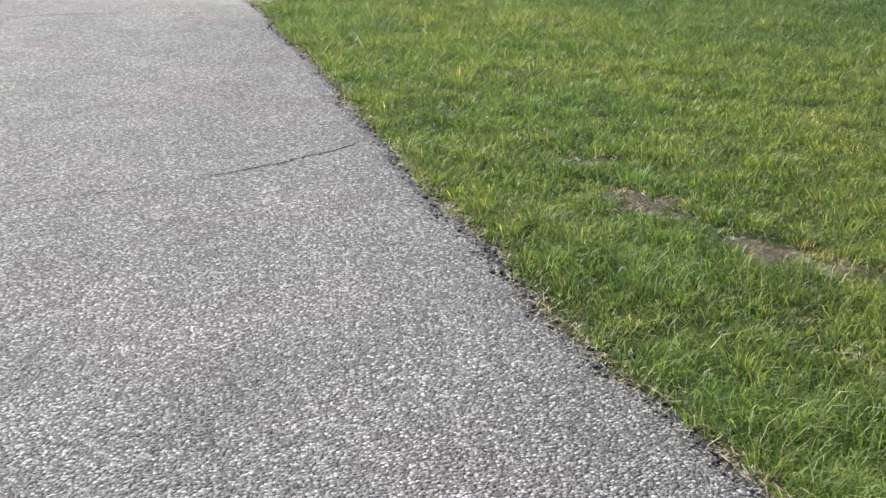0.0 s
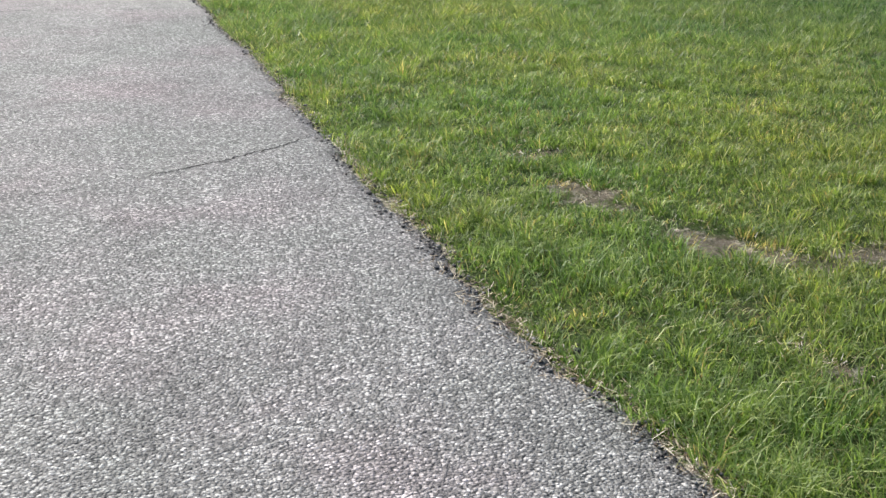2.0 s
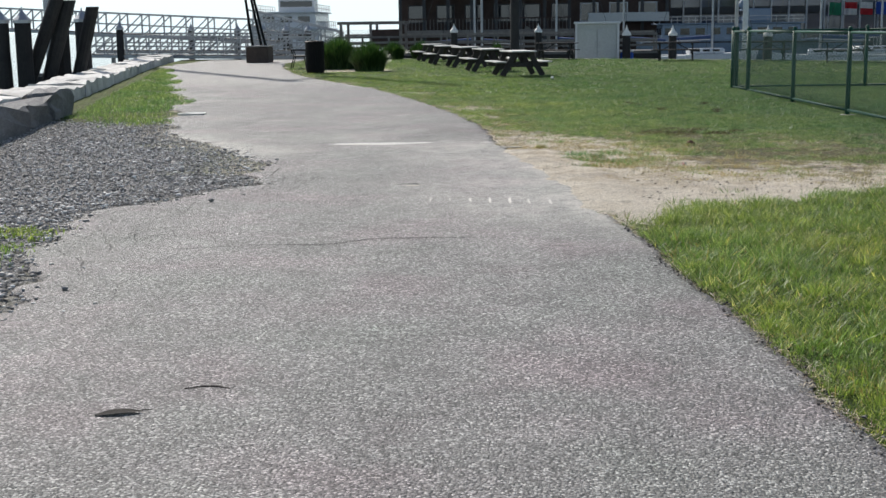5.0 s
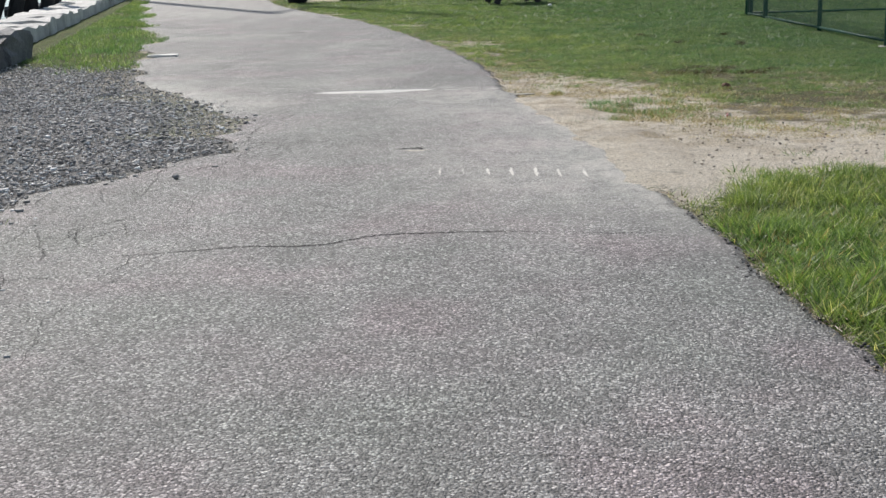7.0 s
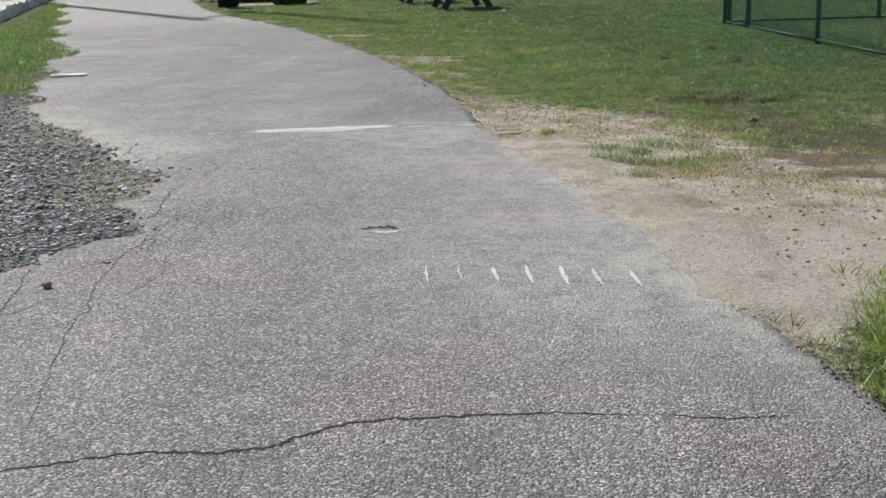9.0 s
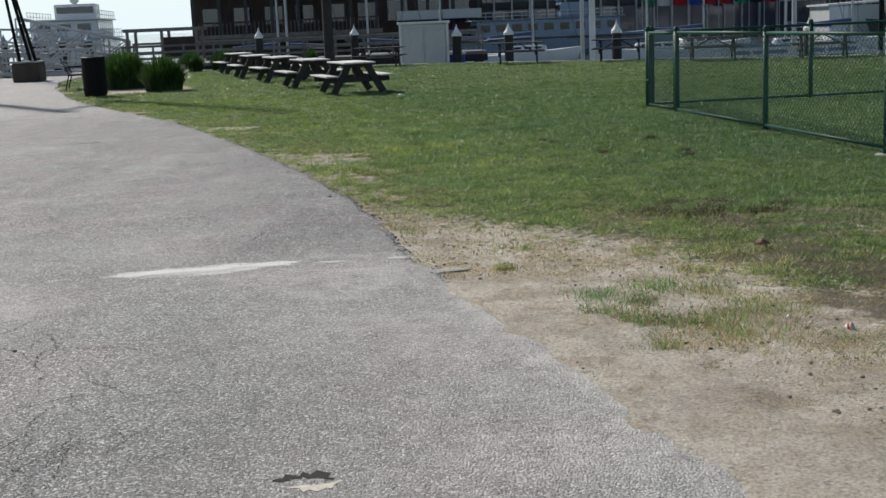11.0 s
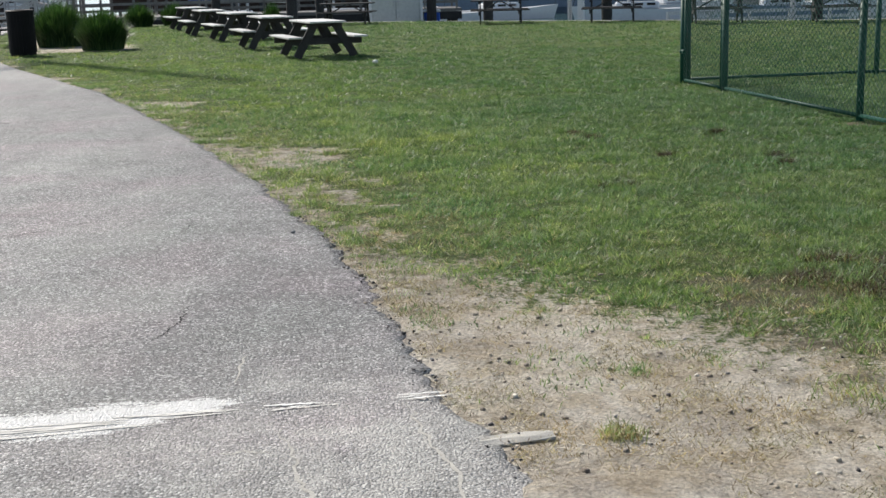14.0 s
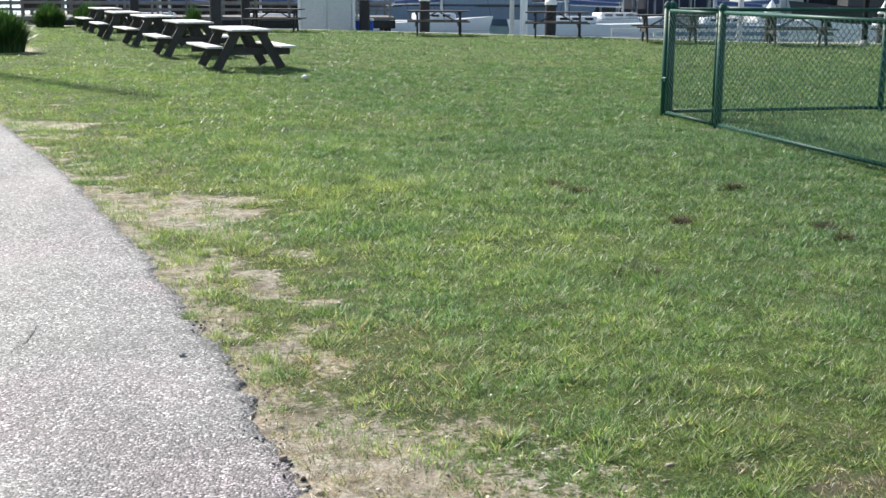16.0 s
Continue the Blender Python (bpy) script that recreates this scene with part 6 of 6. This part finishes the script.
def ferry(x, y, turn, length, beam, label, decks=2, material=None, stern_door=True):
    material = material or WHITE_HULL
    f = thing("ferry", label, "boat", pose(x, y, -1.6, 0, 0, turn), "harbour boats")
    part("hull", hull(length, beam, 1.6, 0.5), material, f)
    part("stripe", boxm((length * 0.86, beam * 0.96, 0.12), (-length * 0.06, 0, 1.63)), DARK_TRIM, f, "dark rubbing strake")
    z = 1.69
    for k in range(decks):
        l, w, h = length * (0.66 - 0.14 * k), beam * (0.86 - 0.10 * k), 1.25 if k == 0 else 1.05
        deck = part("deckhouse", boxm((l, w, h), (-length * 0.07, 0, z + h / 2), bevel=0.05), material, f)
        n = max(4, int(l / 1.1))
        for q in (-1, 1):
            for j in range(n):
                part("window", boxm((l / n * 0.6, 0.03, h * 0.38), (-length * 0.07 - l / 2 + l * (j + 0.5) / n, q * (w / 2 + 0.004), z + h * 0.6)), WINDOW, deck)
        for j in range(3):
            part("window", boxm((0.03, w * 0.2, h * 0.38), (-length * 0.07 - l / 2 - 0.004, w * (-0.3 + 0.3 * j), z + h * 0.6)), WINDOW, deck)
        z += h
        part("roof", boxm((l * 1.08, w * 1.1, 0.08), (-length * 0.07, 0, z + 0.04), bevel=0.02), material, f)
        for q in (-1, 1):
            bm = bmesh.new()
            for j in range(9):
                px = -length * 0.07 - l * 0.52 + l * 1.04 * j / 8
                rod(bm, (px, q * w * 0.52, z + 0.06), (px, q * w * 0.52, z + 0.55), 0.02, seg=5)
            for hh in (0.3, 0.55):
                rod(bm, (-length * 0.07 - l * 0.52, q * w * 0.52, z + hh), (-length * 0.07 + l * 0.52, q * w * 0.52, z + hh), 0.02, seg=5)
            part("rail", bm, ALUMINIUM, f)
        z += 0.08
    if stern_door:
        part("stern_door", boxm((0.04, 0.55, 0.95), (-length * 0.5 - 0.03, 0.1, 0.95)), WINDOW, f, "dark stern doorway")
    wheel = part("wheelhouse", boxm((length * 0.13, beam * 0.5, 1.0), (length * 0.06, 0, z + 0.5), bevel=0.06), material, f)
    part("window", boxm((0.03, beam * 0.44, 0.4), (length * 0.06 - length * 0.065 - 0.004, 0, z + 0.62)), WINDOW, wheel)
    mast = part("radar_mast", rodm((0, 0, z + 0.8), (0, 0, z + 4.2), 0.09, 0.05), material, f)
    part("radar", boxm((0.2, 1.6, 0.14), (0, 0, z + 2.2), bevel=0.03), material, mast)
    part("dome", lathe([(0.1, z + 1.0), (0.28, z + 1.15), (0.30, z + 1.4), (0.16, z + 1.6), (0.03, z + 1.65)], 10), material, mast)


def pole(name, label, x, y, z0, h, r, mat, cat="pole"):
    p = thing(name, label, cat, pose(x, y, z0))
    part("shaft", lathe([(r * 1.05, 0), (r, h * 0.3), (r * 0.8, h)], 12), mat, p)
    part("base", lathe([(r * 1.9, 0), (r * 1.9, 0.06), (r * 1.25, 0.16)], 12), CONCRETE, p)
    part("top", lathe([(r * 0.9, h), (r * 0.9, h + 0.08), (r * 0.3, h + 0.16)], 10), mat, p)


def build_quay_things():
    # storage kiosk on the quay
    k = thing("storage_kiosk", "grey metal storage kiosk with double doors and a white frame", "kiosk", pose(-0.3, 58.2, -1.2))
    part("body", boxm((1.8, 1.3, 2.62), (0, 0, 1.31), bevel=0.02), GREY_PAINT, k)
    for q in (-1, 1):
        d = part("door", boxm((0.80, 0.03, 2.3), (q * 0.415, -0.668, 1.25), bevel=0.008), GREY_PAINT, k)
        part("handle", boxm((0.03, 0.05, 0.28), (q * 0.09, -0.70, 1.75)), GALVANISED, d)
        part("corner_post", boxm((0.09, 0.1, 2.64), (q * 0.90, -0.64, 1.32)), WHITE_HULL, k, "white corner post")
    part("roof", boxm((2.0, 1.5, 0.10), (0, 0, 2.67), bevel=0.02), WHITE_HULL, k, "white roof edge")
    t = thing("storage_bin", "small blue plastic storage bin beside the kiosk", "bin", pose(0.98, 57.9, -0.55))
    part("body", boxm((0.55, 0.5, 0.75), (0, 0, 0.37), bevel=0.04), CLOTHS[1], t)
    part("lid", boxm((0.6, 0.55, 0.08), (0, 0, 0.80), bevel=0.02), WHITE_HULL, t, "pale lid")
    # iron stand on a concrete and rust block at the path's end
    b = thing("mooring_block", "rusty brown block with three dark leaning struts", "block", pose(-14.45, 54.6, -0.02) @ Matrix.Diagonal((0.82, 0.82, 1.0, 1)))
    part("block", boxm((1.15, 1.15, 0.68), (0, 0, 0.34), bevel=0.05), RUST, b)
    part("cap", boxm((1.25, 1.25, 0.06), (0, 0, 0.71), bevel=0.02), CONCRETE, b, "pale concrete cap")
    for s, e in (((-0.35, 0, 0.72), (-1.1, 0.2, 5.4)), ((0.35, -0.1, 0.72), (-1.0, 0.2, 5.4)), ((0.0, 0.4, 0.72), (-1.05, 0.3, 5.4))):
        part("strut", rodm(s, e, 0.075, 0.05), BLACK_METAL, b)
    part("crosshead", boxm((0.5, 0.3, 0.25), (-1.05, 0.22, 5.45), bevel=0.03), BLACK_METAL, b)
    pole("utility_pole", "thick dark wooden utility pole behind the tables", -4.15, 62.5, -3.0, 13.0, 0.21, PILE_WOOD)
    pole("flagpole", "white-painted flagpole standing at the quay edge", 5.35, 52.6, -2.0, 12.0, 0.11, WHITE_HULL)
    pole("mast_pole", "slim grey metal pole standing at the quay edge", 5.05, 52.9, -2.0, 11.0, 0.07, ALUMINIUM)
    pole("ship_mast", "tall pale steel mast standing in the harbour", -28.7, 66.05, -3.0, 34.0, 0.27, ALUMINIUM, "mast")
    mast = bpy.data.objects["ship_mast"]
    # unseen arm and spar, added only to cast the offset shadow on the lawn
    part("crosstree", barm((0, 0, 33.6), (0.4, 3.4, 33.9), 0.16, 0.16), ALUMINIUM, mast)
    part("topmast", rodm((0.4, 3.4, 33.5), (0.6, 3.5, 40.5), 0.24, 0.15), ALUMINIUM, mast)
    pole("lamp_post", "slim grey metal lamp post on the quay", 14.5, 59, -3.0, 10.0, 0.10, ALUMINIUM)
    pole("lamp_post", "dark metal lamp post beyond the fenced yard", 12.5, 45.2, -0.02, 6.0, 0.07, BLACK_METAL)
    # piers and gangways
    pier("grey timber pier reaching out over the water", -14.2, 3.0, 68.5, 71.5, 0.05, 7, 2)
    pier("grey timber pier lying parallel to the quay", 9.0, 48, 56.5, 59, -0.55, 12, 2)
    railing("grey wooden pier railing", (-14.0, 68.7, 0.05), (2.8, 68.7, 0.05), 0.85, 12, 3)
    railing("grey wooden pier railing", (-14.0, 71.3, 0.05), (2.8, 71.3, 0.05), 0.95, 12, 2)
    railing("pale metal railing along the pier", (9.2, 56.7, -0.55), (47, 56.7, -0.55), 0.5, 26, 2, GALVANISED)
    sh = thing("pier_shelter", "grey timber shelter frame on the pier", "shelter", pose(-12.2, 70.0, 0.05))
    for x in (-1.6, 0, 1.6):
        for y in (-1.0, 1.0):
            part("post", barm((x, y, 0), (x, y, 1.55), 0.13, 0.13), GREY_WOOD, sh)
    part("roof_beam", boxm((3.6, 0.12, 0.16), (0, -1.0, 1.6)), GREY_WOOD, sh)
    part("roof_beam", boxm((3.6, 0.12, 0.16), (0, 1.0, 1.6)), GREY_WOOD, sh)
    part("screen", boxm((1.5, 0.06, 1.0), (0.8, -1.0, 0.75)), BROWN_WOOD, sh, "brown board screen")
    truss_gangway("aluminium truss gangway sloping down to the floats", (-33.0, 62, 1.75), (-15.6, 62.4, 0.75), 1.05, 16)
    truss_gangway("aluminium truss gangway lying low over the water", (-24.5, 60.5, 0.25), (-13.6, 60.8, 0.05), 0.95, 10)
    truss_gangway("aluminium truss gangway behind the low one", (-26.0, 66, 0.35), (-14.5, 66, 0.2), 0.95, 10)
    truss_gangway("short aluminium gangway up to the pier", (-19.0, 70, 1.55), (-14.0, 70, 0.3), 0.9, 5)
    pier("grey landing float under the gangways", -27.0, -13.0, 60.0, 67, -0.55, 5, 2)
    for x, y, top in ((-22.6, 60.0, 1.5), (-21.5, 67.3, 1.4), (-19.0, 67.3, 1.35), (-17.6, 67.3, 1.35), (-16.4, 67.3, 1.3), (-15.2, 67.3, 1.3)):
        piling(x, y, -3.2, top, 0.17, GALVANISED, "tarred timber piling beside the gangway float")
    # boats
    ferry(-21.6, 92, 96, 17, 5.2, "white passenger ferry moored stern towards the quay", 2)
    ferry(10.4, 97, 4, 15, 3.6, "pale blue and white excursion boat alongside", 1, BLUE_HULL, False)
    ferry(36.5, 92, 168, 10, 3.4, "dark grey workboat moored by the pier", 1, DARK_TRIM, False)
    for x, y, turn, l, m, c in ((2.2, 82, 175, 7.2, 11, WHITE_HULL), (6.5, 86, 10, 7.6, 12, WHITE_HULL), (-2.0, 84, 160, 8.0, 12, BLUE_HULL), (-9.0, 86, 20, 8.0, 12, WHITE_HULL), (-6.5, 80, 185, 7.0, 11, WHITE_HULL), (13.8, 80, 170, 7.6, 12, WHITE_HULL), (17.5, 88, 15, 8.4, 13, WHITE_HULL),
                                (21.0, 78, 178, 7.0, 11, BLUE_HULL), (25.5, 84, 8, 7.8, 12, WHITE_HULL), (29.5, 76, 175, 7.2, 11, WHITE_HULL), (40, 82, 12, 8, 12, WHITE_HULL)):
        sailboat(x, y, turn, l * 0.85, m, "small moored sailboat with bare mast and furled sail", c)


# ---- buildings across the water ----
def glass_building(x0, x1, y, depth, z0, storeys, sh, bay, label, pane_mat, frame_mat, mull=0.14):
    b = thing("waterfront_building", label, "building", pose(x0, y, z0))
    w = x1 - x0
    h = storeys * sh
    part("wall", boxm((w, depth, h), (w / 2, depth / 2 + 0.25, h / 2)), DARK_TRIM, b)
    part("roof", boxm((w + 1.0, depth + 1.0, 0.5), (w / 2, depth / 2 + 0.2, h + 0.25)), CONCRETE, b)
    n = int(w / bay)
    pane = boxm((bay - mull, 0.06, sh * 0.80))
    pane = mesh_of(pane, "pane", pane_mat)
    mu = mesh_of(boxm((mull, 0.3, h)), "mullion", frame_mat)
    for k in range(n + 1):
        part("mullion", mu, None, b).location = (k * w / n, 0.06, h / 2)
        if k < n:
            for s in range(storeys):
                part("pane", pane, None, b).matrix_basis = pose((k + 0.5) * w / n, 0.18, sh * (s + 0.52), random.Random(k * 7 + s).uniform(-1.2, 1.2), 0, random.Random(k * 5 + s).uniform(-1.0, 1.0))
    for s in range(storeys + 1):
        part("floor_band", boxm((w, 0.2, sh * 0.16), (w / 2, 0.16, s * sh + sh * 0.04)), DARK_TRIM, b)
    return b


def timber_building():
    b = thing("waterfront_building", "dark brown timber wharf building with balconies and posts", "building", pose(-16.2, 104, -0.9))
    w, h = 22.0, 10.5
    part("wall", boxm((w, 14, h), (w / 2, 9.2, h / 2)), BROWN_WOOD, b, "dark cladding")
    part("roof", boxm((w + 1.2, 15.5, 0.5), (w / 2, 9.0, h + 0.25)), DARK_TRIM, b)
    for s, z in enumerate((1.9, 5.2, 8.4)):
        part("balcony", boxm((w * 0.62, 2.2, 0.28), (w * 0.34, 1.1, z)), GREY_WOOD if s == 0 else BROWN_WOOD, b, "balcony deck")
        rail = part("balcony_rail", boxm((w * 0.62, 0.08, 0.09), (w * 0.34, 0.06, z + 1.05)), BROWN_WOOD, b)
        sl = mesh_of(boxm((0.045, 0.045, 0.95)), "slat", GREY_WOOD)
        for k in range(46):
            part("slat", sl, None, rail).location = (w * 0.03 + k * w * 0.62 / 46, 0.06, z + 0.58)
    for k in range(12):
        part("column", boxm((0.24, 0.24, h), (0.3 + k * (w - 0.6) / 11, 0.16 if k < 8 else 1.9, h / 2)), DARK_TRIM, b)
    for s, z in enumerate((2.4, 5.7)):
        for k in range(9):
            fr = part("window_frame", boxm((1.5, 0.12, 1.5), (1.4 + k * 2.35, 2.16, z + 0.95)), ALUMINIUM if k > 5 else DARK_TRIM, b)
            part("pane", boxm((1.3, 0.06, 1.3), (1.4 + k * 2.35, 2.08, z + 0.95)), WINDOW, fr)
    part("canopy", boxm((6.4, 1.6, 0.7), (18.6, 1.4, 2.9), bevel=0.03), GREY_PAINT, b, "pale grey canopy fascia")
    part("stairs", barm((13.0, 0.9, 0.2), (10.4, 0.9, 2.2), 0.9, 0.25), GREY_WOOD, b, "slanting stair flight")


def flag(x, y, z, colours, label):
    f = thing("flag", label, "flag", pose(x, y, z), "row of coloured flags")
    part("flagstaff", rodm((0, 0, -3.5), (0, 0, 1.3), 0.035), ALUMINIUM, f)
    rng = random.Random(int(x * 10))
    for k, c in enumerate(colours):
        bm = bmesh.new()
        n = 7
        z1, z0 = 1.2 - k * 1.0 / len(colours), 1.2 - (k + 1) * 1.0 / len(colours)
        rows = [[bm.verts.new((0.05 + 0.95 * i / n, 0.10 * math.sin(i * 1.3 + x), zz - 0.05 * i / n)) for i in range(n + 1)] for zz in (z0, z1)]
        for i in range(n):
            bm.faces.new((rows[0][i], rows[0][i + 1], rows[1][i + 1], rows[1][i]))
        bmesh.ops.solidify(bm, geom=bm.faces[:], thickness=0.01)
        part("cloth", bm, CLOTHS[c], f, ("red", "blue", "green", "white", "yellow", "black")[c] + " cloth")


def build_city():
    for x0, x1, y0, y1 in ((-20, 80, 102, 160),):
        q = thing("wharf", "concrete wharf carrying the waterfront buildings", "wharf", pose((x0 + x1) / 2, (y0 + y1) / 2, -0.9))
        part("deck", boxm((x1 - x0, y1 - y0, 0.4), (0, 0, -0.2)), CONCRETE, q)
        part("face", boxm((x1 - x0, 0.4, 2.2), (0, -(y1 - y0) / 2 + 0.2, -1.5)), PILE_WOOD, q, "dark timber face")
    timber_building()
    glass_building(5.9, 40, 114, 18, -0.9, 4, 3.3, 1.45, "blue-grey glass waterfront building with pale mullions", DARK_GLASS, ALUMINIUM)
    glass_building(41, 76, 100, 20, -0.9, 3, 3.8, 2.6, "dark green glass hall with wide bays", GREEN_GLASS, DARK_TRIM, 0.2)
    sets = [(2,), (0, 3), (3, 0), (1,), (0,), (1, 0), (3, 2), (0, 4, 5), (0,), (2, 3), (1, 3), (2, 0), (0, 3, 0), (0,), (4, 1), (0, 3)]
    for k, s in enumerate(sets):
        flag(18.6 + k * 1.22, 108.5, 1.75, s, "bright " + " and ".join(("red", "blue", "green", "white", "yellow", "black")[c] for c in dict.fromkeys(s)) + " flag on a thin metal staff")
    s = thing("boat_shed", "white and grey sided boat shed beside the wharf", "shed", pose(30.6, 97, -0.9))
    part("body", boxm((3.6, 4, 2.3), (0, 0, 1.15), bevel=0.03), GREY_PAINT, s)
    part("side_panel", boxm((1.3, 0.08, 2.2), (-1.2, -2.05, 1.15)), WHITE_HULL, s, "white end panel")
    part("roof", barm((-2.0, 0, 2.35), (2.0, 0, 2.5), 4.4, 0.12), WHITE_HULL, s, "white roof")

    c = thing("boat_canopy", "pale arched canopy roof on thin posts beside the boat shed", "canopy", pose(35.2, 98, -0.9))
    bm = bmesh.new()
    rows = []
    for i in range(13):
        a = math.pi * (0.12 + 0.76 * i / 12)
        rows.append([bm.verts.new((-2.3 * math.cos(a), y, 2.2 + 1.1 * math.sin(a))) for y in (-2.0, 2.0)])
    for p, q in zip(rows, rows[1:]):
        bm.faces.new((p[0], p[1], q[1], q[0]))
    bmesh.ops.solidify(bm, geom=bm.faces[:], thickness=0.06)
    part("roof", bm, WHITE_HULL, c, smooth=True)
    for x in (-2.05, 2.05):
        for y in (-1.9, 1.9):
            part("post", barm((x, y, 0), (x, y, 2.62), 0.09, 0.09), ALUMINIUM, c)


build_quay_things()
build_city()
